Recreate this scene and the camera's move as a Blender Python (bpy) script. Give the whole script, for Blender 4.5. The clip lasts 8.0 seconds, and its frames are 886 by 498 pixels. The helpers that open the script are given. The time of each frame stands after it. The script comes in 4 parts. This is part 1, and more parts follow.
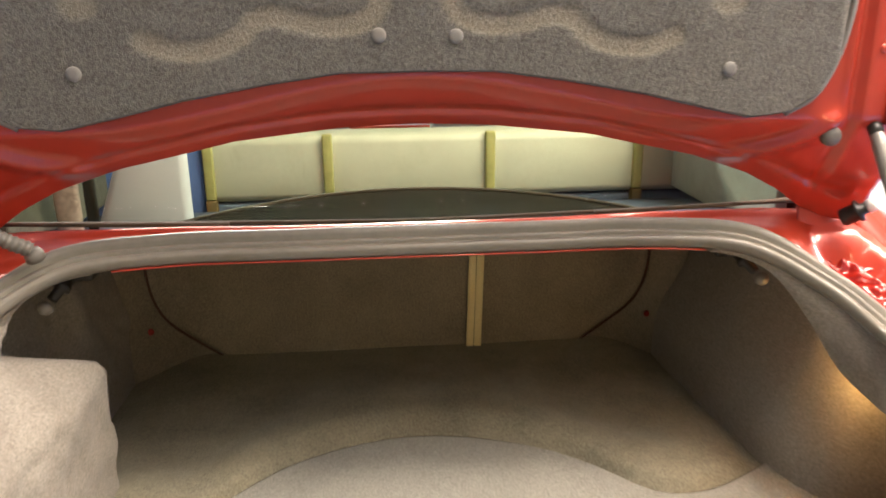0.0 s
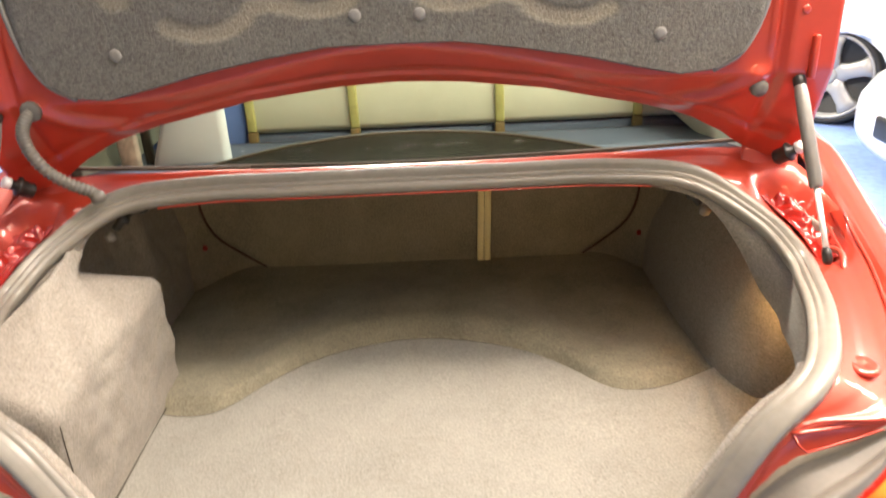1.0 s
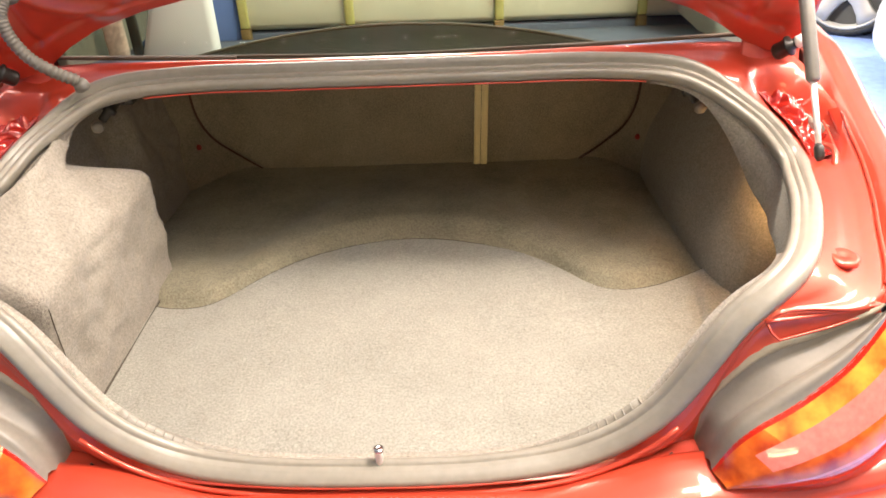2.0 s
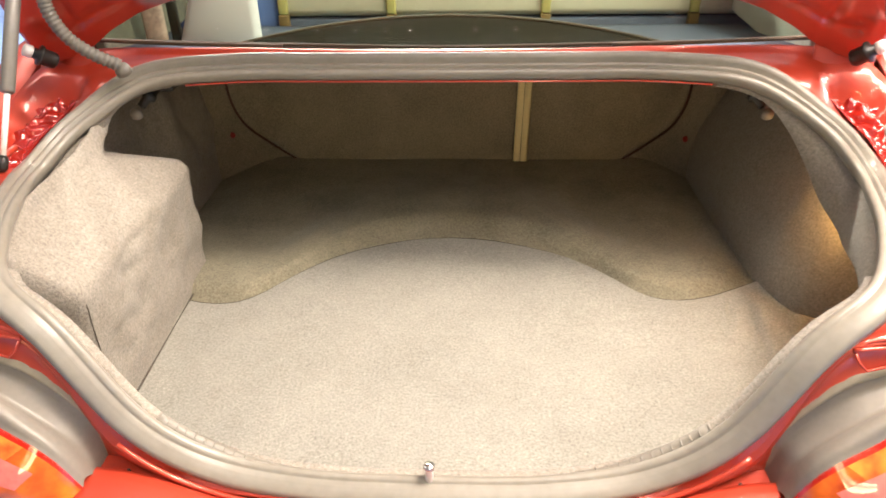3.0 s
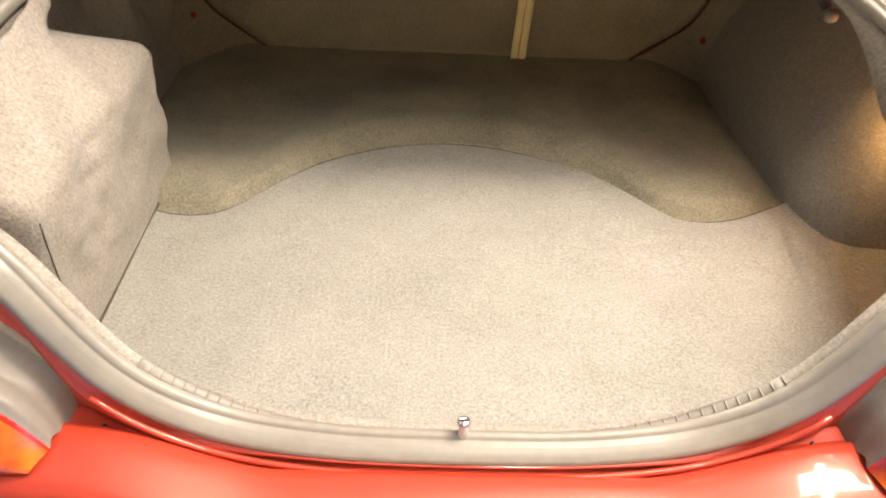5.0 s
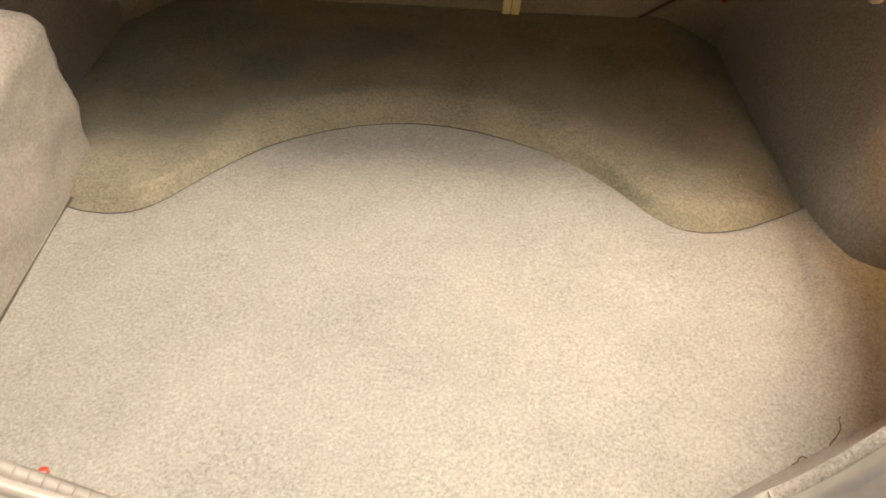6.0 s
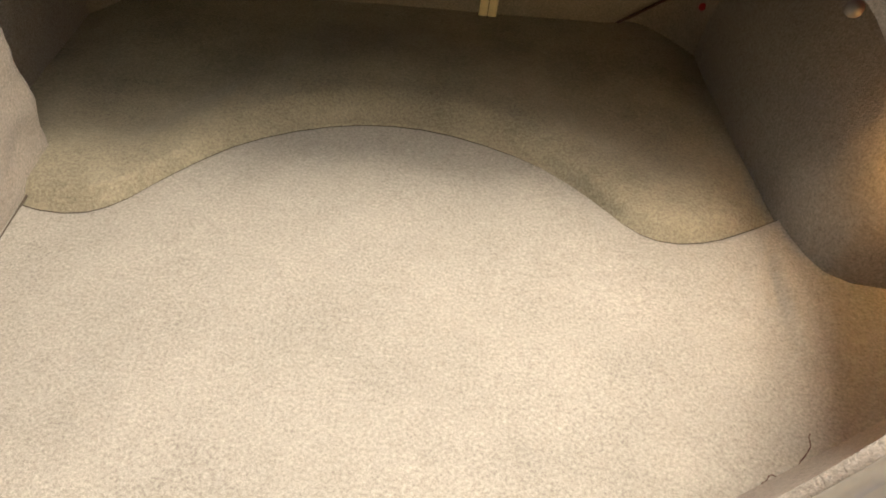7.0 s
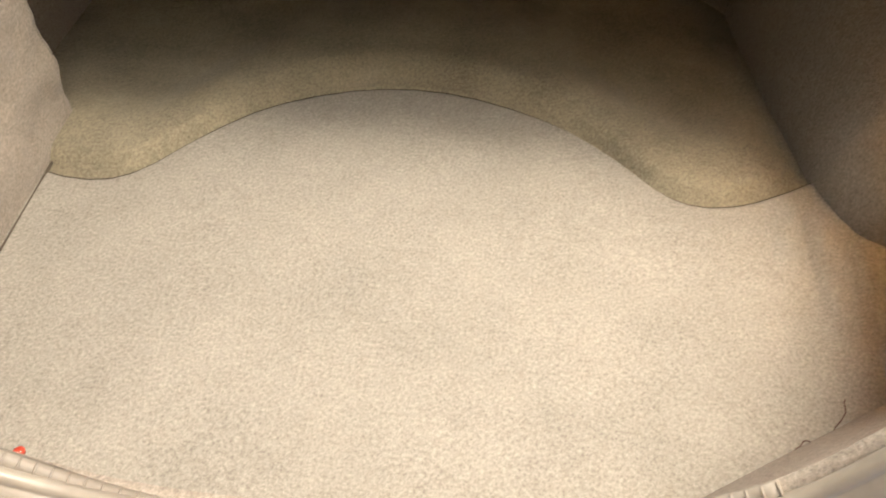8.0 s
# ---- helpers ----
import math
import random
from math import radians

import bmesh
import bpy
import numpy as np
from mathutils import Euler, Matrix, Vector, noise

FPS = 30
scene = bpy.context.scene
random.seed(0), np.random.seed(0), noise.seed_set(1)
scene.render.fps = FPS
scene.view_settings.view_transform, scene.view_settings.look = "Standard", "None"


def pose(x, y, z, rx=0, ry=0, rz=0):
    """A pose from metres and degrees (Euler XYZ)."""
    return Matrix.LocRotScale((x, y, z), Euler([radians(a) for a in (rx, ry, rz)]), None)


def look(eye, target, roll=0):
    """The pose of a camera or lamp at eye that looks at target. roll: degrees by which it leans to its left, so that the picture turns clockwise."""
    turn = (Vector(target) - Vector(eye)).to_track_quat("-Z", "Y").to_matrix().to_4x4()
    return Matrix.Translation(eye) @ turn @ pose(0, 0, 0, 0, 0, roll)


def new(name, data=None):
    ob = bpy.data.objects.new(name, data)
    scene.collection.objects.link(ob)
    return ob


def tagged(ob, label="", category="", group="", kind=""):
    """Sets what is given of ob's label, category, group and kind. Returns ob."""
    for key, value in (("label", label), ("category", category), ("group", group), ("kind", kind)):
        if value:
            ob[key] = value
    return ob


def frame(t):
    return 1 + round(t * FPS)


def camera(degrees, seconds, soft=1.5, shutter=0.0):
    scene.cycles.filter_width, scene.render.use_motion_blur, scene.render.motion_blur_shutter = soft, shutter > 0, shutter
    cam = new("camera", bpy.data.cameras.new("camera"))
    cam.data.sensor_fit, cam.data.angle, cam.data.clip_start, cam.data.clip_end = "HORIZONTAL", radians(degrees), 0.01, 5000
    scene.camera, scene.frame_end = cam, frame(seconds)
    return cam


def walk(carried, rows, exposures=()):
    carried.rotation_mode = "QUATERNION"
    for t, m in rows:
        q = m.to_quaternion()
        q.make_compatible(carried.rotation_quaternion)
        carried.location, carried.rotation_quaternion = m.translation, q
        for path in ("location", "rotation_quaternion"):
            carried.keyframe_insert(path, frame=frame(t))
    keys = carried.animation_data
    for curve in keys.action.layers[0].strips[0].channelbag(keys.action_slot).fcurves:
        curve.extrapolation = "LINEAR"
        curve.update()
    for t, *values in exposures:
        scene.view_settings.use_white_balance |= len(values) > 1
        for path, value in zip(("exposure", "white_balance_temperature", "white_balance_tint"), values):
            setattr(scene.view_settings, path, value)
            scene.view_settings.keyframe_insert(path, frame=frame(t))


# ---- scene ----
cam = camera(62.0, 8.0, soft=1.7, shutter=0.5)
PATH = [
    (0, (-0.061, -0.484, 1.24), (0.118, 1.42, 0.654), -0.5),
    (0.5, (-0.003, -0.604, 1.313), (0.115, 1.263, 0.604), -2.1),
    (1, (0.086, -0.676, 1.362), (0.054, 1.142, 0.53), -2.9),
    (1.5, (0.123, -0.697, 1.335), (0.06, 1.049, 0.362), -2.2),
    (1.7, (0.125, -0.695, 1.328), (0.061, 1.025, 0.31), -2.7),
    (2.8, (0.074, -0.651, 1.32), (-0.005, 1.057, 0.281), -1.7),
    (3, (0.058, -0.634, 1.318), (-0.038, 1.065, 0.266), -1.2),
    (3.5, (0.012, -0.588, 1.306), (-0.047, 1.085, 0.212), -0.5),
    (4, (-0.025, -0.538, 1.291), (-0.001, 1.119, 0.171), 0.3),
    (4.2, (-0.039, -0.532, 1.287), (0.009, 1.115, 0.156), 0.7),
    (4.4, (-0.054, -0.525, 1.282), (0.012, 1.121, 0.151), 1.1),
    (4.5, (-0.061, -0.522, 1.28), (0.005, 1.11, 0.126), 1.3),
    (4.7, (-0.063, -0.523, 1.269), (0.026, 1.066, 0.056), 2.8),
    (5.8, (0.032, -0.294, 1.243), (0.019, 1.125, -0.166), 3.8),
    (6, (0.049, -0.273, 1.242), (0.053, 1.12, -0.193), 3.3),
    (6.5, (0.056, -0.253, 1.236), (0.096, 1.147, -0.191), 5.7),
    (7, (0.057, -0.247, 1.234), (0.126, 1.145, -0.201), 6.2),
    (7.5, (0.052, -0.245, 1.234), (0.128, 1.122, -0.223), 6.4),
    (8, (0.045, -0.244, 1.221), (0.073, 1.085, -0.273), 4.8),
]
walk(cam, [(t, look(eye, target, roll)) for t, eye, target, roll in PATH],
     [(0.0, -0.40, 6500, 10), (0.6, -0.28, 6500, 10), (1.0, -0.18, 6500, 10), (1.5, -0.08, 6500, 10), (3.0, -0.04, 6500, 10), (4.7, -0.04, 6500, 10), (5.8, -0.20, 6750, 10), (8.0, -0.26, 6750, 10)])

# ---------- light and world ----------
world = bpy.data.worlds.new("hall_world")
scene.world = world
world.use_nodes = True
world.node_tree.nodes["Background"].inputs[0].default_value = (1.0, 0.93, 0.82, 1)
world.node_tree.nodes["Background"].inputs[1].default_value = 0.25
GROUND = -0.10


def area_lamp(name, place, target, sx, sy, watts, colour):
    d = bpy.data.lights.new(name, "AREA")
    d.shape, d.size, d.size_y, d.energy, d.color = "RECTANGLE", sx, sy, watts, colour
    ob = new(name, d)
    ob.matrix_world = look(place, target)
    return ob


WARM = (1.0, 0.845, 0.71)
# Last three are unseen fills, added for boot back, hall floor and cabin.
LAMPS = [(1.38, 0.20, 2.75, 1.7, 0.42, 160, WARM), (0.95, 0.10, 2.85, 0.16, 1.5, 88, WARM), (0.35, -0.95, 2.95, 0.14, 1.5, 32, WARM), (3.4, 0.20, 2.75, 1.7, 0.2, 110, WARM), (-2.4, 0.20, 2.75, 1.7, 0.2, 20, WARM),
         (0.6, -5.2, 2.60, 2.4, 0.5, 68, (1.0, 0.77, 0.40)), (5.8, 2.4, 2.95, 1.8, 0.16, 560, (1.0, 0.93, 0.84)), (-0.6, 3.9, 2.95, 2.4, 0.3, 600, (1.0, 0.93, 0.80))]
for lx, ly, lz, lsx, lsy, lw, lc in LAMPS:
    area_lamp("tube_and_fill_light", (lx, ly, lz), (lx, ly + 0.001, 0) if ly > -4 else (0, 1.0, 0.7), lsx, lsy, lw, lc)


# ---------- materials ----------
def material(name, colour, rough=0.5, metal=0.0, coat=0.0, vary=0.12, scale=8.0, fine=120.0, bump=0.0, bump_scale=200.0,
             second=None, trans=0.0, emit=0.0, sheen=0.0):
    m = bpy.data.materials.new(name)
    m.use_nodes = True
    nt = m.node_tree
    b = nt.nodes["Principled BSDF"]
    b.inputs["Roughness"].default_value = rough
    b.inputs["Metallic"].default_value = metal
    b.inputs["Coat Weight"].default_value = coat
    b.inputs["Coat Roughness"].default_value = 0.04
    b.inputs["Transmission Weight"].default_value = trans
    b.inputs["Sheen Weight"].default_value = sheen
    tc = nt.nodes.new("ShaderNodeTexCoord")
    n1, n2 = nt.nodes.new("ShaderNodeTexNoise"), nt.nodes.new("ShaderNodeTexNoise")
    for n, s in ((n1, scale), (n2, fine)):
        n.inputs["Scale"].default_value, n.inputs["Detail"].default_value = s, 4.0
        nt.links.new(tc.outputs["Object"], n.inputs["Vector"])
    add = nt.nodes.new("ShaderNodeMath")
    add.operation = "ADD"
    nt.links.new(n1.outputs["Fac"], add.inputs[0])
    nt.links.new(n2.outputs["Fac"], add.inputs[1])
    ramp = nt.nodes.new("ShaderNodeMapRange")
    ramp.inputs["From Min"].default_value, ramp.inputs["From Max"].default_value = 0.7, 1.3
    nt.links.new(add.outputs[0], ramp.inputs["Value"])
    mix = nt.nodes.new("ShaderNodeMix")
    mix.data_type = "RGBA"
    lo = [c * (1 - vary) for c in colour]
    hi = second or [min(1, c * (1 + vary)) for c in colour]
    mix.inputs["A"].default_value, mix.inputs["B"].default_value = (*lo, 1), (*hi, 1)
    nt.links.new(ramp.outputs["Result"], mix.inputs["Factor"])
    nt.links.new(mix.outputs["Result"], b.inputs["Base Color"])
    if bump:
        n3 = nt.nodes.new("ShaderNodeTexNoise")
        n3.inputs["Scale"].default_value, n3.inputs["Detail"].default_value = bump_scale, 3.0
        nt.links.new(tc.outputs["Object"], n3.inputs["Vector"])
        bp = nt.nodes.new("ShaderNodeBump")
        bp.inputs["Strength"].default_value, bp.inputs["Distance"].default_value = bump, 0.004
        nt.links.new(n3.outputs["Fac"], bp.inputs["Height"])
        nt.links.new(bp.outputs["Normal"], b.inputs["Normal"])
    if emit:
        b.inputs["Emission Color"].default_value = (*colour, 1)
        b.inputs["Emission Strength"].default_value = emit
    return m


def carpet(name, colour, low=0.05, fleck=0.5):
    """Short needled pile: fine light and dark fibres over an even ground."""
    m = bpy.data.materials.new(name)
    m.use_nodes = True
    nt = m.node_tree
    b = nt.nodes["Principled BSDF"]
    b.inputs["Roughness"].default_value = 1.0
    b.inputs["Specular IOR Level"].default_value = 0.1
    b.inputs["Sheen Weight"].default_value = 0.12
    b.inputs["Sheen Roughness"].default_value = 0.5
    tc = nt.nodes.new("ShaderNodeTexCoord")
    value = None
    for sc, amount, detail in ((9.0, low, 3.0), (60.0, 0.10, 2.0), (240.0, fleck, 2.0), (620.0, fleck * 0.8, 1.0)):
        n = nt.nodes.new("ShaderNodeTexNoise")
        n.inputs["Scale"].default_value, n.inputs["Detail"].default_value = sc, detail
        nt.links.new(tc.outputs["Object"], n.inputs["Vector"])
        mu = nt.nodes.new("ShaderNodeMath")
        mu.operation = "MULTIPLY_ADD"
        mu.inputs[1].default_value, mu.inputs[2].default_value = 2 * amount, -amount
        nt.links.new(n.outputs["Fac"], mu.inputs[0])
        if value:
            ad = nt.nodes.new("ShaderNodeMath")
            ad.operation = "ADD"
            nt.links.new(value, ad.inputs[0])
            nt.links.new(mu.outputs[0], ad.inputs[1])
            value = ad.outputs[0]
        else:
            value = mu.outputs[0]
    ad = nt.nodes.new("ShaderNodeMath")
    ad.operation = "ADD"
    ad.inputs[1].default_value = 1.0
    nt.links.new(value, ad.inputs[0])
    sc = nt.nodes.new("ShaderNodeVectorMath")
    sc.operation = "SCALE"
    sc.inputs[0].default_value = colour
    nt.links.new(ad.outputs[0], sc.inputs["Scale"])
    nt.links.new(sc.outputs["Vector"], b.inputs["Base Color"])
    bp = nt.nodes.new("ShaderNodeBump")
    bp.inputs["Strength"].default_value, bp.inputs["Distance"].default_value = 0.4, 0.003
    nt.links.new(value, bp.inputs["Height"])
    nt.links.new(bp.outputs["Normal"], b.inputs["Normal"])
    return m


RED = material("red_paint", (0.51, 0.052, 0.024), 0.40, 0.25, 0.8, 0.05, 3, 60)
RED.node_tree.nodes["Principled BSDF"].inputs["Coat Roughness"].default_value = 0.07
# Body red deepened to paint the shade of the hinge well; also glossier.
RED_WELL = material("red_paint_well_shade", (0.40, 0.020, 0.011), 0.16, 0.30, 1.0, 0.15, 20, 90)
CAPRED = material("red_plastic", (0.28, 0.012, 0.010), 0.35, vary=0.1)
CARPET = carpet("grey_carpet", (0.290, 0.264, 0.224), 0.08, 0.46)
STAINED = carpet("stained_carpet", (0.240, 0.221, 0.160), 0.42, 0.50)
MATM = carpet("mat_carpet", (0.296, 0.289, 0.254), 0.16, 0.46)
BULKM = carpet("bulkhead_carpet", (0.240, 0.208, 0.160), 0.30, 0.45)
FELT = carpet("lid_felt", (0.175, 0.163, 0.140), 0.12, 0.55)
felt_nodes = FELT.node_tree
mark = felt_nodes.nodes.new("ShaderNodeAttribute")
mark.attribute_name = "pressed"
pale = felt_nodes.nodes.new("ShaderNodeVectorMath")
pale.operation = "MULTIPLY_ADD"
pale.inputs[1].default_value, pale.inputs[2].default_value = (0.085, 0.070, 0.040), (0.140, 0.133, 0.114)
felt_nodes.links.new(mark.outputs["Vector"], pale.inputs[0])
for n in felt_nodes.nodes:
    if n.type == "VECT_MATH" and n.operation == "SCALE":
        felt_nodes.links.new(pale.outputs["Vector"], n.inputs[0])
RUBBER = material("grey_rubber", (0.240, 0.222, 0.186), 0.34, vary=0.10, scale=6, fine=80)
HOSEM = material("hose_plastic", (0.125, 0.116, 0.098), 0.5, vary=0.15)
BLACK = material("black_plastic", (0.018, 0.016, 0.014), 0.4, vary=0.2)
GREYP = material("grey_plastic", (0.20, 0.180, 0.152), 0.42, vary=0.08, scale=10, fine=150)
GASKET = material("gasket_foam", (0.30, 0.26, 0.19), 0.7, vary=0.1)
CREAM = material("cream_webbing", (0.86, 0.74, 0.42), 0.6, vary=0.12, fine=400, bump=0.3, bump_scale=500)
BROWN = material("brown_piping", (0.07, 0.028, 0.018), 0.6)
CHROME = material("chrome", (0.75, 0.74, 0.72), 0.12, 1.0, vary=0.03)
SILVER = material("silver_paint", (0.36, 0.355, 0.34), 0.40, 0.15, 0.3, vary=0.05)
ZINC = material("bright_zinc", (0.84, 0.83, 0.80), 0.35, 0.10, vary=0.05)
STRUT = material("strut_tube", (0.21, 0.20, 0.18), 0.35, 0.2, vary=0.08)
FASTENER = material("grey_fastener", (0.21, 0.20, 0.175), 0.6, vary=0.05)
LENS_RED = material("red_lens", (0.55, 0.015, 0.005), 0.08, 0, 1.0, vary=0.1, scale=30)
LENS_AMBER = material("amber_lens", (0.70, 0.07, 0.008), 0.08, 0, 1.0, vary=0.3, scale=13, fine=26, second=(0.92, 0.40, 0.05))
LENS_ORANGE = material("orange_lens", (0.50, 0.02, 0.004), 0.08, 0, 1.0, vary=0.4, scale=13, fine=26, second=(0.88, 0.18, 0.015))
# Pink of the reflected ceiling, used for the pale divider as well.
LENS_SHEEN_DIVIDER = material("pink_sheen_and_divider", (0.70, 0.17, 0.14), 0.06, 0, 1.0, vary=0.15, scale=30)
TYRE = material("tyre_rubber", (0.02, 0.02, 0.02), 0.7, vary=0.2)
WHITE = material("white_paint", (0.80, 0.80, 0.79), 0.25, 0, 0.8, vary=0.03, scale=3)
BLUEFLOOR = material("blue_floor", (0.28, 0.42, 0.82), 0.34, vary=0.25, scale=1.5, fine=20)
WALLM = material("hall_wall", (0.62, 0.59, 0.47), 0.8, vary=0.06, scale=1.2, fine=30)
# Cream of the yellow reflection seen in the rear glass.
REFLECT_CREAM = material("reflected_cream", (0.64, 0.63, 0.50), 0.5, vary=0.14, scale=7, bump=0.2, bump_scale=14)
# Thread of the box seam, and the dark of the mat's shaded gaps.
THREAD_SHADE = material("thread_and_seam_shade", (0.07, 0.060, 0.044), 0.9)
BROWNTRIM = material("brown_trim", (0.085, 0.058, 0.038), 0.7)
BLUEL = material("blue_cloth", (0.085, 0.105, 0.16), 0.9, vary=0.3, scale=5)
BLUEP = material("blue_panel", (0.10, 0.17, 0.42), 0.7, vary=0.15, scale=6)
# White base colour paints the glare on the metal pin shaft.
PIN_GLARE = material("pin_glare_white", (0.85, 0.84, 0.80), 0.55, vary=0.05)
LIPM = material("lip_rubber", (0.215, 0.198, 0.166), 0.5, vary=0.12)
# Right trim paled to paint in the grey reflection of the glass.
CABIN_REFLECT = material("cabin_trim_reflection", (0.50, 0.50, 0.45), 0.7, vary=0.2, scale=6)
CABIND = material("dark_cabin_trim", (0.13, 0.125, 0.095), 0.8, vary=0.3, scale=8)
PINKC = material("pink_cloth", (0.55, 0.42, 0.36), 0.8, vary=0.35, scale=18)
PALEC = material("pale_cloth", (0.72, 0.73, 0.76), 0.7, vary=0.10, scale=6)
STRAPB = material("brown_strap", (0.15, 0.10, 0.035), 0.6, vary=0.15)
# Brown strap lightened to olive where that reflection lies over it.
REFLECT_OLIVE = material("strap_reflection_olive", (0.44, 0.41, 0.15), 0.6, vary=0.2, scale=10)
DARKTRIM = material("dark_trim", (0.028, 0.022, 0.014), 0.95, vary=0.2, scale=10)
GLASS = bpy.data.materials.new("window_glass")
GLASS.use_nodes = True
gn = GLASS.node_tree
for n in list(gn.nodes):
    if n.type == "BSDF_PRINCIPLED":
        gn.nodes.remove(n)
g_clear, g_gloss, g_mix, g_fres = (gn.nodes.new("ShaderNode" + k) for k in ("BsdfTransparent", "BsdfGlossy", "MixShader", "LayerWeight"))
g_pow = gn.nodes.new("ShaderNodeMath")
g_pow.operation = "POWER"
g_pow.inputs[1].default_value = 4.0
g_half = gn.nodes.new("ShaderNodeMath")
g_half.operation = "MULTIPLY"
g_half.inputs[1].default_value = 0.05
g_clear.inputs["Color"].default_value = (0.80, 0.86, 0.78, 1)
g_gloss.inputs["Roughness"].default_value = 0.01
gn.links.new(g_fres.outputs["Facing"], g_pow.inputs[0])
gn.links.new(g_pow.outputs[0], g_half.inputs[0])
gn.links.new(g_half.outputs[0], g_mix.inputs[0])
gn.links.new(g_clear.outputs[0], g_mix.inputs[1])
gn.links.new(g_gloss.outputs[0], g_mix.inputs[2])
gn.links.new(g_mix.outputs[0], gn.nodes["Material Output"].inputs["Surface"])


# ---------- mesh helpers ----------
def thing(name, label, category, place=(0, 0, 0), kind="", group=""):
    ob = new(name)
    ob.location = place
    ob.empty_display_size = 0.05
    return tagged(ob, label, category, group, kind)


def part(name, bm, mat, parent=None, label="", smooth=True, solid=0.0, bevel=0.0):
    me = bpy.data.meshes.new(name)
    bmesh.ops.recalc_face_normals(bm, faces=bm.faces)
    bm.to_mesh(me)
    bm.free()
    me.materials.append(mat)
    if smooth:
        for p in me.polygons:
            p.use_smooth = True
    ob = new(name, me)
    if parent:
        bpy.context.view_layer.update()
        ob.parent = parent
        ob.matrix_parent_inverse = parent.matrix_world.inverted()
    if solid:
        s = ob.modifiers.new("thickness", "SOLIDIFY")
        s.thickness, s.offset = abs(solid), (1 if solid > 0 else -1)
    if bevel:
        s = ob.modifiers.new("round", "BEVEL")
        s.width, s.segments, s.limit_method = bevel, 2, "ANGLE"
    if label:
        ob["label"] = label
    return ob


def spline(pts, per=8, closed=False):
    P = [Vector(p) for p in pts]
    n = len(P)
    out = []
    for i in range(n if closed else n - 1):
        if closed:
            a, b, c, d = P[i - 1], P[i], P[(i + 1) % n], P[(i + 2) % n]
        else:
            b, c = P[i], P[i + 1]
            a = P[i - 1] if i else b * 2 - c
            d = P[i + 2] if i + 2 < n else c * 2 - b
        for k in range(per):
            s = k / per
            out.append(0.5 * (2 * b + (c - a) * s + (2 * a - 5 * b + 4 * c - d) * s * s + (3 * b - a - 3 * c + d) * s ** 3))
    if not closed:
        out.append(P[-1].copy())
    return out


def grid(f, nu, nv, bm=None, wrap=False):
    """A sheet of f(u, v) with u, v from 0 to 1."""
    bm = bm or bmesh.new()
    vs = [[bm.verts.new(f(i / nu, j / nv)) for j in range(nv + 1)] for i in range(nu + (0 if wrap else 1))]
    m = len(vs)
    for i in range(nu):
        for j in range(nv):
            bm.faces.new((vs[i][j], vs[(i + 1) % m][j], vs[(i + 1) % m][j + 1], vs[i][j + 1]))
    return bm


def rings(loops, closed=True, bm=None, caps=False):
    """A skin over loops with the same number of points."""
    bm = bm or bmesh.new()
    vs = [[bm.verts.new(p) for p in lp] for lp in loops]
    n = len(vs[0])
    for a, b in zip(vs, vs[1:]):
        for k in range(n if closed else n - 1):
            bm.faces.new((a[k], a[(k + 1) % n], b[(k + 1) % n], b[k]))
    if caps:
        bm.faces.new(vs[0][::-1])
        bm.faces.new(vs[-1])
    return bm


def tube(path, radius, sides=10, bm=None, closed=False):
    """A round bar along a path; radius is a number or one for each point."""
    n = len(path)
    loops = []
    up = Vector((0.31, 0.17, 0.93))
    for i, p in enumerate(path):
        t = (path[(i + 1) % n if closed else min(i + 1, n - 1)] - path[i - 1 if closed else max(i - 1, 0)]).normalized()
        a = t.cross(up).normalized()
        b = t.cross(a)
        r = radius[i] if isinstance(radius, (list, tuple)) else radius
        loops.append([p + r * (math.cos(k * math.tau / sides) * a + math.sin(k * math.tau / sides) * b) for k in range(sides)])
    if closed:
        loops.append(loops[0])
        bm = rings(loops, True, bm)
        bmesh.ops.remove_doubles(bm, verts=bm.verts, dist=1e-6)
        return bm
    return rings(loops, True, bm, caps=True)


def lathe(profile, axis_from, axis_to, sides=24, bm=None):
    """A turned body: profile of (along, radius) in metres from axis_from towards axis_to."""
    a, b = Vector(axis_from), Vector(axis_to)
    t = (b - a).normalized()
    u = t.cross(Vector((0.3, 0.2, 0.9))).normalized()
    w = t.cross(u)
    loops = [[a + t * h + r * (math.cos(k * math.tau / sides) * u + math.sin(k * math.tau / sides) * w) for k in range(sides)] for h, r in profile]
    return rings(loops, True, bm, caps=True)


def box(x0, x1, y0, y1, z0, z1, bm=None):
    bm = bm or bmesh.new()
    v = [bm.verts.new((x, y, z)) for x in (x0, x1) for y in (y0, y1) for z in (z0, z1)]
    for f in ((0, 1, 3, 2), (4, 6, 7, 5), (0, 4, 5, 1), (2, 3, 7, 6), (0, 2, 6, 4), (1, 5, 7, 3)):
        bm.faces.new([v[k] for k in f])
    return bm


def smooth01(a, b, x):
    s = min(1.0, max(0.0, (x - a) / (b - a)))
    return s * s * (3 - 2 * s)


def lerp(a, b, s):
    return a + (b - a) * s


def curve1(table, x):
    """Smooth look-up in a small table of (x, value)."""
    x = min(max(x, table[0][0]), table[-1][0])
    for (xa, a), (xb, b) in zip(table, table[1:]):
        if x <= xb:
            s = (x - xa) / (xb - xa)
            return a + (b - a) * s
    return table[-1][1]


# ---------- the hall ----------
def slab(name, x0, x1, y0, y1, z0, z1, mat):
    ob = part(name, box(x0, x1, y0, y1, z0, z1), mat, smooth=False)
    return tagged(ob, kind="structure")


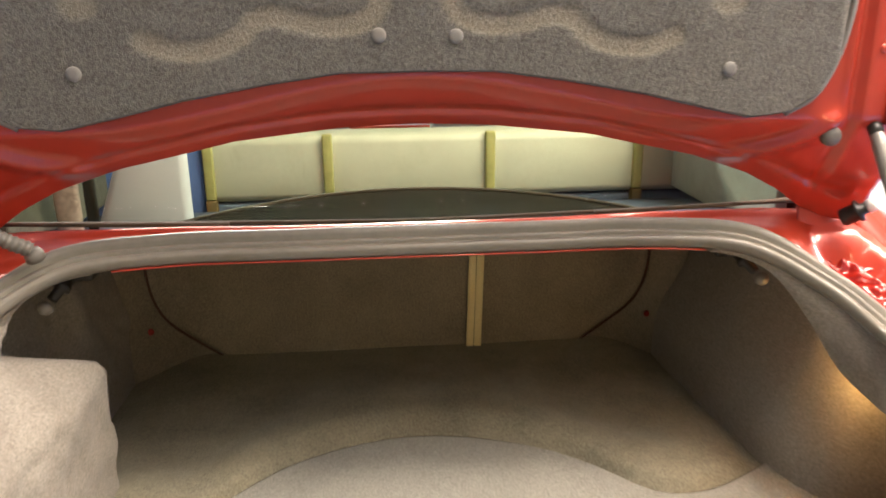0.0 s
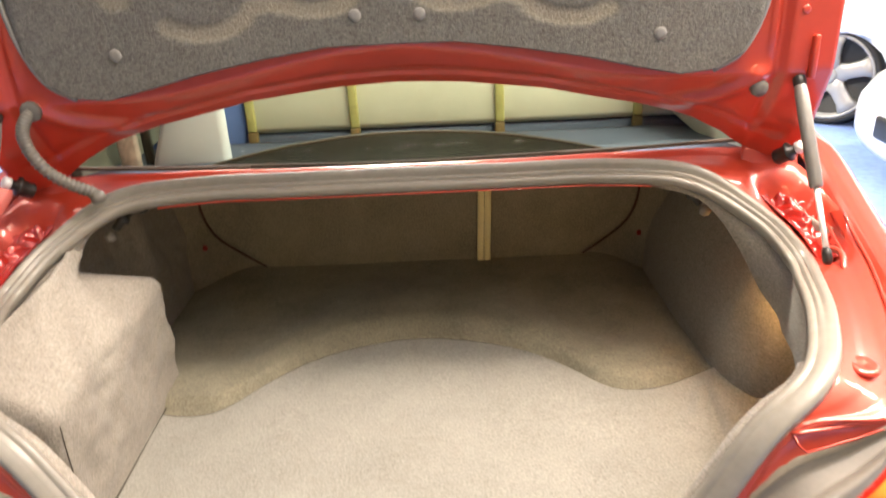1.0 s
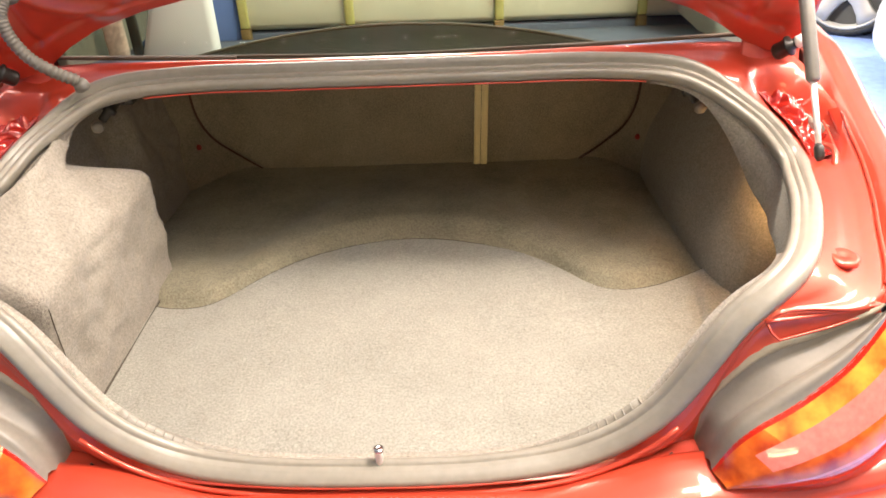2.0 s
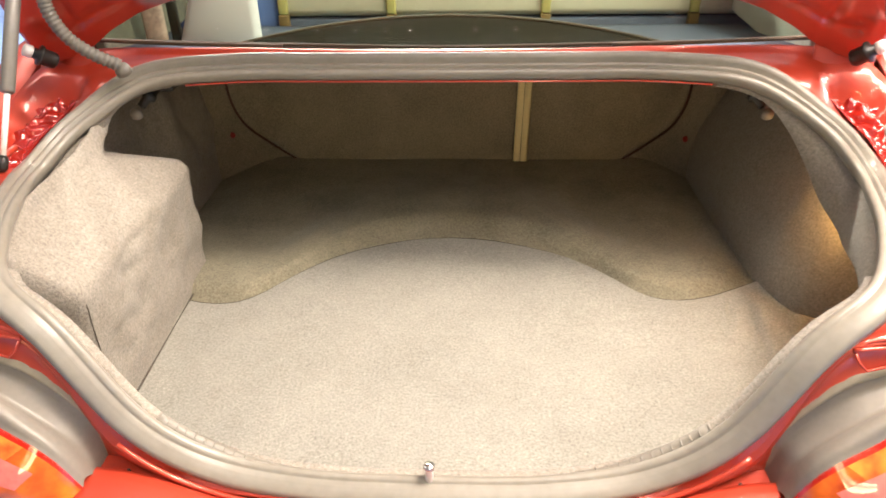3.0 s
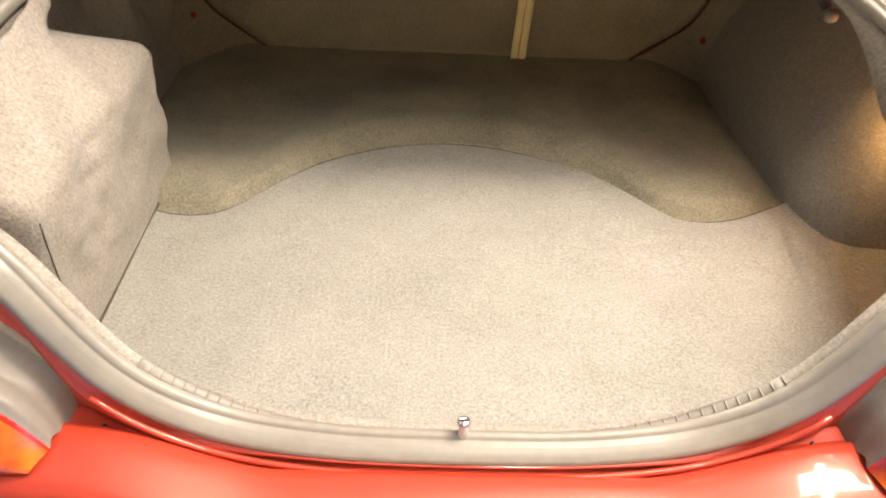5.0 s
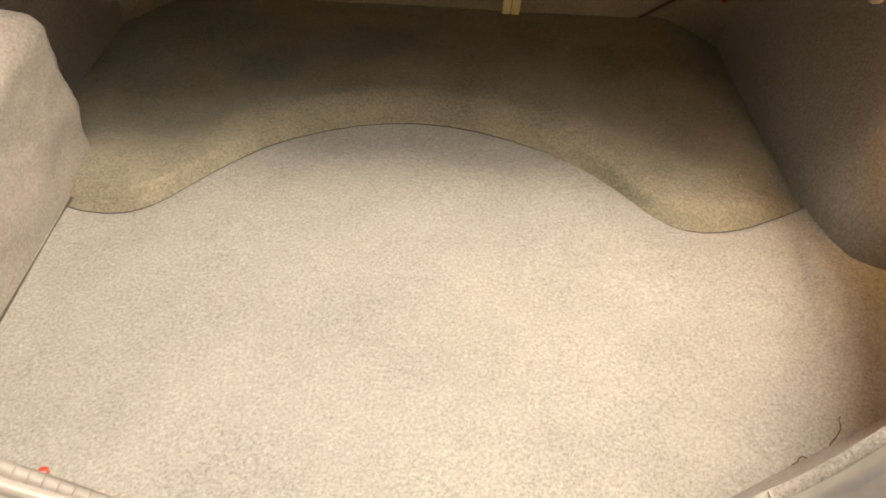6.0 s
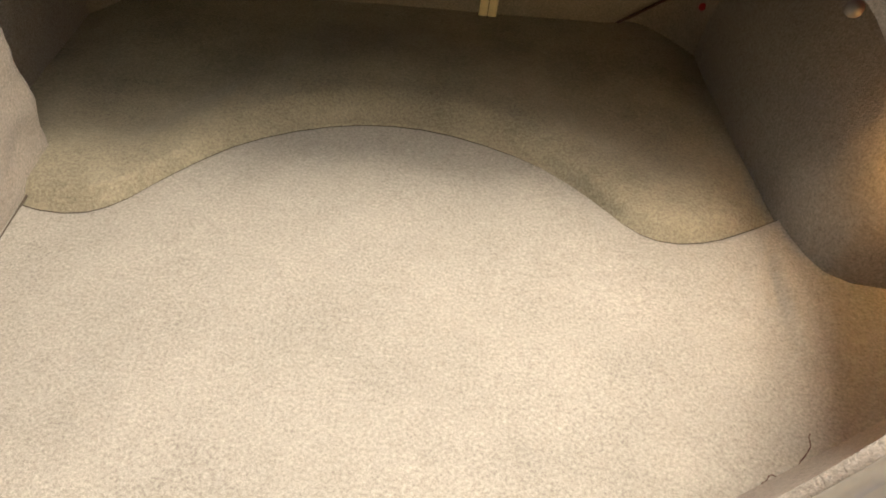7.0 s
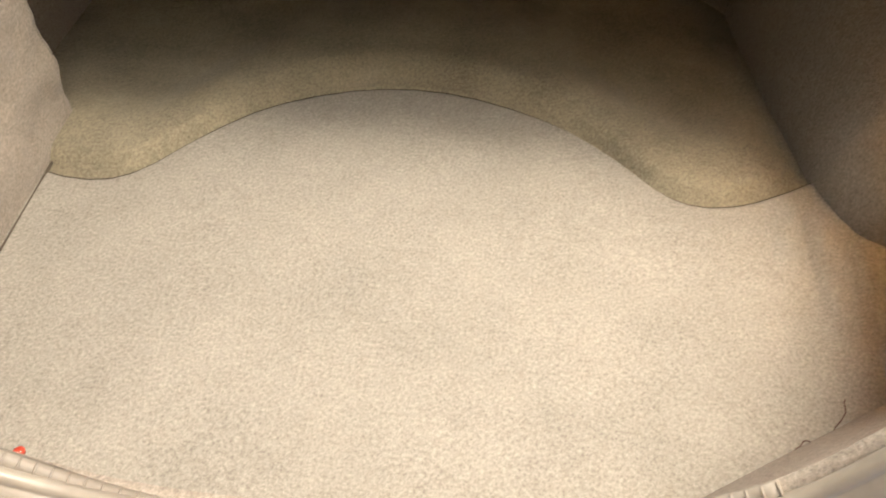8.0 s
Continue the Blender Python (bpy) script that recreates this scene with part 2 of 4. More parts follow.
tagged(slab("floor", -8, 9, -7, 11, GROUND - 0.2, GROUND, BLUEFLOOR), "shiny blue painted hall floor", "floor")
slab("wall_north", -8, 9, 11, 11.2, GROUND, 3.2, WALLM)
slab("wall_south", -8, 9, -7.2, -7, GROUND, 3.2, WALLM)
slab("wall_west", -8.2, -8, -7, 11, GROUND, 3.2, WALLM)
slab("wall_east", 9, 9.2, -7, 11, GROUND, 3.2, WALLM)
slab("ceiling", -8.2, 9.2, -7.2, 11.2, 3.2, 3.4, WALLM)

# Housings are out of view, added round every lamp, the fills too.
for lx, ly, lz, lsx, lsy, lw, lc in LAMPS:
    fx = thing("unseen_ceiling_light", "unseen long ceiling light fixture with a white housing", "light", (lx, ly, 3.2), group="ceiling lights")
    part("housing", box(lx - lsx / 2 - 0.02, lx + lsx / 2 + 0.02, ly - lsy / 2 - 0.02, ly + lsy / 2 + 0.02, lz + 0.01, lz + 0.07), WHITE, fx, smooth=False)
    for q in (-0.4, 0.4):
        part("rod", lathe([(0, 0.008), (3.2 - lz - 0.07, 0.008)], (lx + q * lsx, ly, lz + 0.07), (lx + q * lsx, ly, 4), 8), SILVER, fx)

# ---------- the red car ----------
car = thing("car", "shiny metallic red coupe with its boot lid raised", "car", (0, 0.3, GROUND))

HALF = [(0, -0.019, 0.583), (0.145, -0.017, 0.586), (0.266, -0.009, 0.606), (0.357, -0.004, 0.671), (0.437, 0.016, 0.790), (0.512, 0.056, 0.842),
        (0.562, 0.158, 0.858), (0.599, 0.277, 0.854), (0.630, 0.378, 0.838), (0.600, 0.467, 0.872), (0.502, 0.532, 0.923), (0.361, 0.556, 0.934),
        (0.188, 0.560, 0.934), (0, 0.560, 0.934)]
OUTER = [(0, -0.036, 0.574), (0.150, -0.034, 0.577), (0.290, -0.024, 0.590), (0.385, -0.012, 0.640), (0.470, 0.014, 0.792), (0.598, 0.022, 0.806),
         (0.655, 0.160, 0.838), (0.690, 0.280, 0.857), (0.712, 0.380, 0.868), (0.730, 0.490, 0.885), (0.660, 0.605, 0.942), (0.400, 0.592, 0.956),
         (0.200, 0.590, 0.953), (0, 0.590, 0.952)]


def both(half):
    return half + [(-x, y, z) for x, y, z in half[-2:0:-1]]


SEAL = spline(both(HALF), 8, True)
EDGE = spline(both(OUTER), 8, True)
N = len(SEAL)
FRAMES = []
for i in range(N):
    t = (SEAL[(i + 1) % N] - SEAL[i - 1]).normalized()
    r = SEAL[i] - Vector((0, 0.30, 0.76))
    r = (r - t * r.dot(t)).normalized()
    w = t.cross(r).normalized()
    if w.z - w.y < 0:
        w = -w
    FRAMES.append((r, w))


def off(i, r, w):
    i %= N
    return SEAL[i] + FRAMES[i][0] * r * 0.9 + FRAMES[i][1] * w


def seal_strip():
    def prof(i):
        back = smooth01(0.10, 0.40, SEAL[i % N].y)
        rise = smooth01(0.48, 0.54, SEAL[i % N].y)
        g, top = lerp(0.0066, 0.0025, back), lerp(0.0086, 0.0112, back)
        return [(-0.020, -0.014), (-0.0232, -0.006), (-0.0226, 0.004), (-0.0195, 0.0072), (-0.0155, 0.0080), (-0.0118, 0.0076), (-0.0106, g), (-0.0092, g), (-0.0080, top - 0.0016),
                (-0.0028, top), (-0.0012, top - 0.0085 * back), (0.0026, top - 0.0085 * back), (0.0044, top + 0.0016 * back), (0.0125, top - 0.0008 + 0.0065 * rise), (0.0172, top - 0.003 + 0.0090 * rise), (0.0195, 0.005 * rise), (0.019, -0.010), (0.0, -0.016)]

    bm = rings([[off(i, r, w) for r, w in prof(i)] for i in range(N + 1)])
    bmesh.ops.remove_doubles(bm, verts=bm.verts, dist=1e-6)
    return bm


part("weatherstrip", seal_strip(), RUBBER, car, "thick grey rubber boot seal with two grooves")


part("seal_flange", tube([off(i, -0.0235, -0.0125) for i in range(84, N - 83)], 0.0017, 8), RED, car, "red painted flange under the seal")


def surround():
    loops = []
    for s, d in ((0.0, -0.014), (0.22, -0.014), (0.36, -0.012), (0.42, -0.016), (0.46, -0.022), (0.52, -0.026), (0.58, -0.026), (0.64, -0.026), (0.70, -0.026), (0.75, -0.020), (0.80, -0.012), (0.92, 0.0), (1.0, 0.0)):
        lp = []
        for i in range(N):
            p = SEAL[i].lerp(EDGE[i], s) if s <= 1 else EDGE[i] + (EDGE[i] - SEAL[i]) * (s - 1)
            wide = (EDGE[i] - SEAL[i]).length
            q = p + FRAMES[i][1] * d * min(1.0, wide / 0.07) * lerp(0.12, 1.0, smooth01(0.30, 0.42, p.y)) * (1 - 0.9 * smooth01(0.50, 0.55, p.y))
            q -= FRAMES[i][1] * 0.020 * smooth01(0.34, 0.40, p.y) * (1 - smooth01(0.52, 0.56, p.y)) * smooth01(0.60, 0.64, abs(p.x)) * math.sin(math.pi * min(1.0, max(0.0, (s - 0.25) / 0.75)))
            rough = smooth01(0.36, 0.42, q.y) * (1 - smooth01(0.54, 0.58, q.y)) * smooth01(0.60, 0.63, abs(q.x)) * smooth01(0.3, 0.45, s) * (1 - smooth01(0.9, 1.0, s))
            q.z += rough * (0.010 * noise.noise(q * 55) - 0.014)
            lp.append(q)
        loops.append(lp)
    return rings(loops)


part("boot_surround", surround(), RED, car, "red painted rain channel round the boot opening", solid=0.002)


WHEELS = (0.85, 3.12)


def belt_x(y):
    return curve1([(0.022, 0.598), (0.16, 0.655), (0.28, 0.690), (0.38, 0.712), (0.49, 0.730), (0.65, 0.745), (1.0, 0.755), (2.6, 0.75), (3.3, 0.72), (3.7, 0.64), (3.9, 0.52)], y)


def belt_z(y):
    return curve1([(0.022, 0.806), (0.16, 0.838), (0.28, 0.857), (0.38, 0.868), (0.49, 0.885), (0.65, 0.93), (0.8, 0.945), (1.2, 0.93), (2.0, 0.90), (2.9, 0.885), (3.5, 0.80), (3.9, 0.66)], y)


def fender(side, y0, y1, n):
    sec = [(-0.004, -0.016), (0.006, -0.002), (0.014, 0.005), (0.030, 0.007), (0.055, -0.004), (0.080, -0.030), (0.100, -0.075), (0.112, -0.15), (0.118, -0.30), (0.118, -0.50), (0.10, -0.72)]

    def f(u, v):
        y = lerp(y0, y1, u)
        k = v * (len(sec) - 1)
        a, b = sec[int(k)], sec[min(int(k) + 1, len(sec) - 1)]
        s = k - int(k)
        z = belt_z(y) + lerp(a[1], b[1], s)
        for wy in WHEELS:
            if abs(y - wy) < 0.36:
                z = max(z, GROUND + 0.31 + math.sqrt(0.36 ** 2 - (y - wy) ** 2))
        return (side * (belt_x(y) + lerp(a[0], b[0], s)), y, z)

    return grid(f, n, 40)


part("rear_wing", fender(1, 0.022, 1.55, 60), RED, car, solid=0.002)
part("rear_wing", fender(-1, 0.022, 1.55, 60), RED, car, solid=0.002)


def side_glass(side):
    def f(u, v):
        y = lerp(lerp(1.56, 1.56, v), lerp(2.90, 2.36, v), u)
        return (side * lerp(belt_x(y) + 0.004, 0.585, v), y, lerp(belt_z(y), 1.205, v))

    return grid(f, 16, 8)


def pillar(side):
    def f(u, v):
        y = lerp(0.66, 1.55, u)
        g = min(1.0, (y - 0.635) / 0.85)
        top = Vector((0.66 * (1 - 0.12 * g), min(y, 1.47), 0.955 + 0.36 * (y - 0.62) - 0.06 * (y - 0.62) ** 2 - 0.03 * g))
        return Vector((belt_x(y), y, belt_z(y) - 0.002)).lerp(top, v) * 1.0 if side > 0 else Vector((-1, 1, 1)) * Vector((belt_x(y), y, belt_z(y) - 0.002)).lerp(top, v)

    return grid(f, 20, 8)


for s in (1, -1):
    part("door", fender(s, 1.556, 2.75, 40), RED, car, "red painted door", solid=0.002)
    part("front_wing", fender(s, 2.756, 3.9, 50), RED, car, solid=0.002)
    sg = part("side_window", side_glass(s), GLASS, car, "clear side window", solid=0.004)
    sg.visible_shadow = False
    part("rear_pillar", pillar(s), RED, car, solid=0.002)
part("roof", grid(lambda u, v: (lerp(-0.585, 0.585, u), lerp(1.475, 2.36, v), 1.215 + 0.03 * math.sin(math.pi * u) + 0.012 * math.sin(math.pi * v)), 24, 16), RED, car, "red painted roof", solid=0.01)
part("headliner", grid(lambda u, v: (lerp(-0.56, 0.56, u), lerp(1.49, 2.34, v), 1.188 + 0.026 * math.sin(math.pi * u)), 12, 8), PALEC, car, "pale cloth roof lining", solid=0.004)
part("bonnet", grid(lambda u, v: (lerp(-1, 1, u) * (belt_x(lerp(2.92, 3.9, v)) - 0.002), lerp(2.92, 3.9, v), belt_z(lerp(2.92, 3.9, v)) - 0.012 + 0.05 * math.sin(math.pi * u)), 24, 24), RED, car, "red painted bonnet", solid=0.004)
part("front_bumper", grid(lambda u, v: (lerp(-0.80, 0.80, u), 3.92 + 0.10 * math.sin(math.pi * u) * math.sin(math.pi * min(1, 0.15 + v)) - 0.30 * abs(2 * u - 1) ** 4, lerp(0.655, 0.06, v)), 30, 14), RED, car, solid=0.004)
ws = part("windscreen", grid(lambda u, v: (lerp(-1, 1, u) * lerp(0.70, 0.575, v), lerp(2.95, 2.37, v), lerp(0.895, 1.212, v) + 0.03 * math.sin(math.pi * u) * v), 16, 12), GLASS, car, "clear windscreen", solid=0.004)
ws.visible_shadow = False
part("cabin_floor", box(-0.72, 0.72, 1.22, 3.0, 0.05, 0.10), BLACK, car, smooth=False)


def apron():
    prof = [(0.000, 0.575), (-0.030, 0.567), (-0.040, 0.566), (-0.044, 0.572), (-0.060, 0.574), (-0.105, 0.566), (-0.118, 0.556), (-0.120, 0.548),
            (-0.150, 0.540), (-0.165, 0.52), (-0.175, 0.45), (-0.175, 0.30), (-0.15, 0.15), (-0.10, 0.08)]

    def f(u, v):
        x = lerp(-0.86, 0.86, u)
        k = v * (len(prof) - 1)
        a, b = prof[int(k)], prof[min(int(k) + 1, len(prof) - 1)]
        s = k - int(k)
        y, z = lerp(a[0], b[0], s), lerp(a[1], b[1], s)
        ax = abs(x)
        y += 0.020 * smooth01(0.2, 0.42, ax) + 0.4 * max(0, ax - 0.42) ** 1.5
        z += (0.046 * smooth01(0.18, 0.40, ax)) * (1 - smooth01(0.55, 0.75, v))
        return (x, y, z)

    return grid(f, 60, 39)


part("bumper", apron(), RED, car, "red painted rear bumper and sill edge", solid=0.002)


for s in (1, -1):
    part("apron_ridge", tube([off(s * i, 0.031, -0.002 - 0.004 * smooth01(18, 27, i)) for i in range(0, 25)], 0.0035, 10), RED, car, "raised painted edge")
    part("shut_gap", tube(spline([(s * 0.371, -0.020, 0.613), (s * 0.376, -0.024, 0.606), (s * 0.381, -0.028, 0.600)], 5), 0.0026, 8), BLACK, car, "dark shut gap")

# tail lamps
LENS_TOP = spline([(0.410, -0.058, 0.622), (0.428, -0.062, 0.668), (0.452, -0.060, 0.694), (0.496, -0.050, 0.719), (0.551, -0.030, 0.755), (0.592, -0.004, 0.792), (0.612, 0.016, 0.806)], 8)
LENS_LOW = spline([(0.418, -0.066, 0.606), (0.480, -0.078, 0.606), (0.545, -0.076, 0.612), (0.605, -0.055, 0.622), (0.660, -0.015, 0.636), (0.705, 0.040, 0.655), (0.740, 0.110, 0.690)], 8)
HOUSE = spline([(0.404, 0.000, 0.618), (0.406, 0.000, 0.645), (0.415, 0.000, 0.684), (0.466, 0.001, 0.748), (0.532, 0.008, 0.775), (0.585, 0.014, 0.797), (0.604, 0.020, 0.806)], 8)


def lamp_face(side):
    """Red panel between the boot rim and the lamp."""
    ids = list(range(22, 41))
    top = [EDGE[i] for i in ids]
    n = len(HOUSE) - 1
    low = [HOUSE[min(n, round(k * n / (len(ids) - 1)))] for k in range(len(ids))]
    loops = [[Vector((side * p.x, p.y, p.z)) for p in (a.lerp(b, q) + Vector((0, 0.004 * math.sin(math.pi * q), 0)) for a, b in zip(top, low))] for q in (0, 0.2, 0.5, 0.8, 1.0)]
    return rings(loops, False)


part("lamp_surround", lamp_face(1), RED, car, solid=0.002)
part("lamp_surround", lamp_face(-1), RED, car, solid=0.002)


def tail_lamp(side):
    def flip(p):
        return Vector((side * p[0], p[1], p[2]))

    n = len(LENS_TOP) - 1

    def bulge(u, v):
        i = min(int(u * n), n - 1)
        s = u * n - i
        a = LENS_TOP[i].lerp(LENS_TOP[i + 1], s)
        b = LENS_LOW[i].lerp(LENS_LOW[i + 1], s)
        q = math.sin(math.pi * v)
        return flip(a.lerp(b, v) + Vector((0.018 * u + 0.006, -0.022, 0.006)) * q)

    def patch(u0, u1, v0, v1):
        return grid(lambda u, v: bulge(lerp(u0, u1, u), lerp(v0, v1, v)), 24, 6)

    lamp = part("tail_lamp", patch(0, 1, 0.66, 1.0), LENS_RED, car, "glossy red tail lamp with an amber band and a painted pink reflection")
    part("amber_band", patch(0.34, 1, 0.03, 0.17), LENS_AMBER, lamp, "mottled amber indicator lens")
    # Ceiling reflection painted on as a pink strip of lens.
    part("pink_sheen_band", patch(0.20, 1, 0.17, 0.40), LENS_SHEEN_DIVIDER, lamp, "pink band painted as the ceiling reflection on the lens")
    part("side_lens", patch(0, 0.20, 0.17, 0.40), LENS_ORANGE, lamp, "orange red lens")
    part("side_lens", patch(0, 0.34, 0.03, 0.17), LENS_ORANGE, lamp, "orange red lens")
    part("brake_lens", patch(0, 1, 0.40, 0.62), LENS_ORANGE, lamp, "orange red lens")
    part("divider", patch(0, 1, 0.62, 0.66), LENS_SHEEN_DIVIDER, lamp, "pale dividing line")
    part("red_rim", patch(0, 1, -0.01, 0.03), LENS_RED, lamp)

    def hous(u, v):
        i = min(int(u * n), n - 1)
        s = u * n - i
        a = HOUSE[i].lerp(HOUSE[i + 1], s)
        b = LENS_TOP[i].lerp(LENS_TOP[i + 1], s)
        h = -0.012 * smooth01(0.0, 0.10, v) * (1 - smooth01(0.50, 0.66, v)) + 0.009 * math.exp(-((v - 0.80) / 0.15) ** 2)
        return flip(a.lerp(b, v) + Vector((0, -0.3, 0.95)) * h * min(1.0, 8 * (1 - v), 8 * v))

    part("lamp_housing", grid(hous, n, 20), GREYP, lamp, "grey plastic lamp housing")
    rims = []
    for q, h in ((-0.002, -0.004), (-0.002, 0.002), (0.001, 0.0042), (0.011, 0.0045), (0.014, 0.003), (0.015, -0.003)):
        rims.append([flip(p + (p - c).normalized() * q + Vector((0, -0.45, 0.9)) * h) for p, c in zip(HOUSE, LENS_TOP)])
    part("gasket", rings(rims, False), GASKET, lamp, "flat tan foam gasket")
    return lamp


tail_lamp(1)
tail_lamp(-1)
for s in (1, -1):
    part("ledge_edge", tube(spline([(s * 0.468, 0.011, 0.7925), (s * 0.53, 0.012, 0.800), (s * 0.600, 0.020, 0.8070)], 6), 0.0026, 10), RED, car, "sharp painted edge above the tail lamp")
    part("ledge_frame", tube([Vector((s * x, y, z)) for x, y, z in ((0.600, 0.0165, 0.8005), (0.54, 0.006, 0.786), (0.484, 0.0015, 0.772), (0.474, 0.004, 0.781), (0.470, 0.009, 0.790))], 0.0016, 8), RED, car, "folded seam under the ledge")
    for q, rise, r in ((1.0, 0.0035, 0.0030), (0.74, -0.006, 0.0022)):
        path = [SEAL[i].lerp(EDGE[i], q) + Vector((0, 0, rise)) for i in range(42, 70)]
        part("wing_edge", tube([Vector((s * p.x, p.y, p.z)) for p in path], r, 8), RED, car, "folded wing edge")


# boot lid, raised
def lid_y(x, z):
    zc = 1.174 - 0.066 * smooth01(0.0, 0.45, abs(x))
    slope = lerp(lerp(1.2, 0.65, smooth01(0.45, 0.60, abs(x))), 0.40, smooth01(0.60, 0.69, abs(x)))
    return 0.497 + slope * max(0.0, zc - z)


LIP = [(0, 1.102), (0.11, 1.099), (0.25, 1.086), (0.41, 1.050), (0.51, 1.016), (0.56, 0.990), (0.60, 0.962), (0.635, 0.945), (0.66, 0.940), (0.70, 0.945)]
LINER = [(0, 1.180), (0.10, 1.179), (0.20, 1.165), (0.30, 1.147), (0.38, 1.128), (0.45, 1.113), (0.50, 1.118), (0.54, 1.142), (0.565, 1.19), (0.58, 1.26)]
LID_TOP = 1.66


def lid_shell():
    def f(u, v):
        x = lerp(-0.69, 0.69, u)
        z0 = curve1(LIP, abs(x))
        z = lerp(z0, LID_TOP - 0.10 * abs(x) ** 2, v ** 1.6)
        dy = 0.0
        zl = curve1(LINER[:6], abs(x)) if abs(x) < 0.45 else 1.113
        g = (z - z0) / max(0.02, zl - z0)
        if abs(x) < 0.66:
            dy += 0.007 * math.exp(-((g - 0.30) / 0.06) ** 2)
        dy -= (0.009 * smooth01(0.612, 0.617, abs(x)) - 0.005 * math.exp(-((abs(x) - 0.606) / 0.004) ** 2) + 0.007 * math.exp(-((abs(x) - 0.592) / 0.005) ** 2) * smooth01(1.12, 1.17, z)) * smooth01(0.98, 1.02, z)
        for k in range(20):
            q = k / 19
            cx, cz = 0.455 + 0.13 * q, 1.052 + 0.052 * q ** 2.2
            d2 = (abs(x) - cx) ** 2 + (z - cz) ** 2
            dy -= 0.0060 * math.exp(-d2 / 0.013 ** 2)
        return (x, lid_y(x, z) + dy, z)

    bm = grid(f, 240, 90)
    return grid(lambda u, v: (lerp(-0.69, 0.69, u), 0.497 - 0.10 * v, LID_TOP - 0.10 * lerp(-0.69, 0.69, u) ** 2 + 0.015 * v), 60, 4, bm)


lid = part("boot_lid", lid_shell(), RED, car, "raised red boot lid with bare painted inner frame", solid=0.022)


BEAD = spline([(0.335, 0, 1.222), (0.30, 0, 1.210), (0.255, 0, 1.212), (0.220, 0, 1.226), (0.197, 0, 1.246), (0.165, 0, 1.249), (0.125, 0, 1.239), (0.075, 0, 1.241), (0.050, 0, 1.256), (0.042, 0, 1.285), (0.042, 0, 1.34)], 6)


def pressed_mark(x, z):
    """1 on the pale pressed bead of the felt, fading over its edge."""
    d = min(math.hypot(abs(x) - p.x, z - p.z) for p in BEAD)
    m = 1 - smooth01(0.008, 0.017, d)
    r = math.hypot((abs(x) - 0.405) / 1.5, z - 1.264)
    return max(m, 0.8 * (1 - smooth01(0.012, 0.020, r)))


def liner():
    def f(u, v):
        a = lerp(-1, 1, u)
        x = 0.578 * (math.sin(a * math.pi / 2) * 0.6 + a * 0.4)
        ax = abs(x)
        z0 = curve1(LINER, ax)
        z = lerp(z0, LID_TOP - 0.12, v ** 1.4)
        edge = min(1.0, v * 40) * min(1.0, (0.5782 - ax) * 60)
        dip = 0.0025 * pressed_mark(x, z) if z < 1.36 else 0.0
        return (x, lid_y(x, z) - 0.010 - 0.010 * max(0.0, edge) + dip, z)

    return grid(f, 170, 110)


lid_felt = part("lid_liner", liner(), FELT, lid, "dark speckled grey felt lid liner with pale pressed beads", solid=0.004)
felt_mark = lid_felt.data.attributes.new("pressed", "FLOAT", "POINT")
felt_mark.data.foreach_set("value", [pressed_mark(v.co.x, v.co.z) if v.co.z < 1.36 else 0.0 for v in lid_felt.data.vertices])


for s in (1, -1):
    part("liner_edge", tube(spline([(s * x, lid_y(x, z) - 0.014, z) for x, z in ((0.50, 1.118), (0.54, 1.142), (0.565, 1.19), (0.578, 1.26), (0.579, 1.36), (0.579, 1.50))], 6), 0.004, 8), FASTENER, lid, "pale edge binding")


for x, z in ((-0.421, 1.184), (-0.049, 1.226), (0.048, 1.224), (0.412, 1.179)):
    y = lid_y(x, z) - 0.018
    part("fastener", lathe([(0, 0.0095), (0.003, 0.0095), (0.0045, 0.0078), (0.005, 0.004)], (x, y, z), (x, y - 1, z)), FASTENER, lid, "round grey push fastener")
for s in (1, -1):
    part("lid_rail", box(s * 0.655 - 0.005, s * 0.655 + 0.005, 0.478, 0.492, 1.098, 1.165), RED, lid, bevel=0.003)
    part("lid_bolt", lathe([(0, 0.011), (0.004, 0.011), (0.004, 0.007), (0.012, 0.007), (0.013, 0.004)], (s * 0.634, 0.499, 1.202), (s * 0.634, -0.5, 1.202), 8), RED, lid, "red painted bolt")


y = lid_y(0.582, 1.083)
part("bump_stop", lathe([(0, 0.014), (0.008, 0.014), (0.012, 0.011), (0.013, 0.004)], (0.582, y - 0.010, 1.083), (0.582, y - 1, 1.083)), HOSEM, lid, "grey rubber bump stop")


def gas_strut(side):
    a, b = Vector((side * 0.641, 0.492, 1.095)), Vector((side * 0.649, 0.326, 0.852))
    m = a.lerp(b, 0.60)
    d = (b - a).length
    st = part("gas_strut", lathe([(0, 0.006), (0.012, 0.0095), (0.03, 0.0105), (d * 0.6 - 0.004, 0.0105), (d * 0.6, 0.008)], a, b, 16), STRUT, car, "slim grey gas strut holding up the lid")
    part("rod", lathe([(0, 0.0045), (d * 0.4 - 0.02, 0.0045)], m, b, 12), ZINC, st, "bright steel rod")
    part("ball_joint", lathe([(0, 0.005), (0.006, 0.0075), (0.020, 0.0075), (0.025, 0.004)], b + (a - b).normalized() * 0.024, b, 12), BLACK, st)
    part("ball_joint", lathe([(0, 0.005), (0.005, 0.010), (0.018, 0.010), (0.022, 0.006)], a - (a - b).normalized() * -0.008, b, 12), BLACK, st)


gas_strut(1)
gas_strut(-1)


# rear window
def glass_z(y):
    return 0.955 + 0.36 * (y - 0.62) - 0.06 * (y - 0.62) ** 2


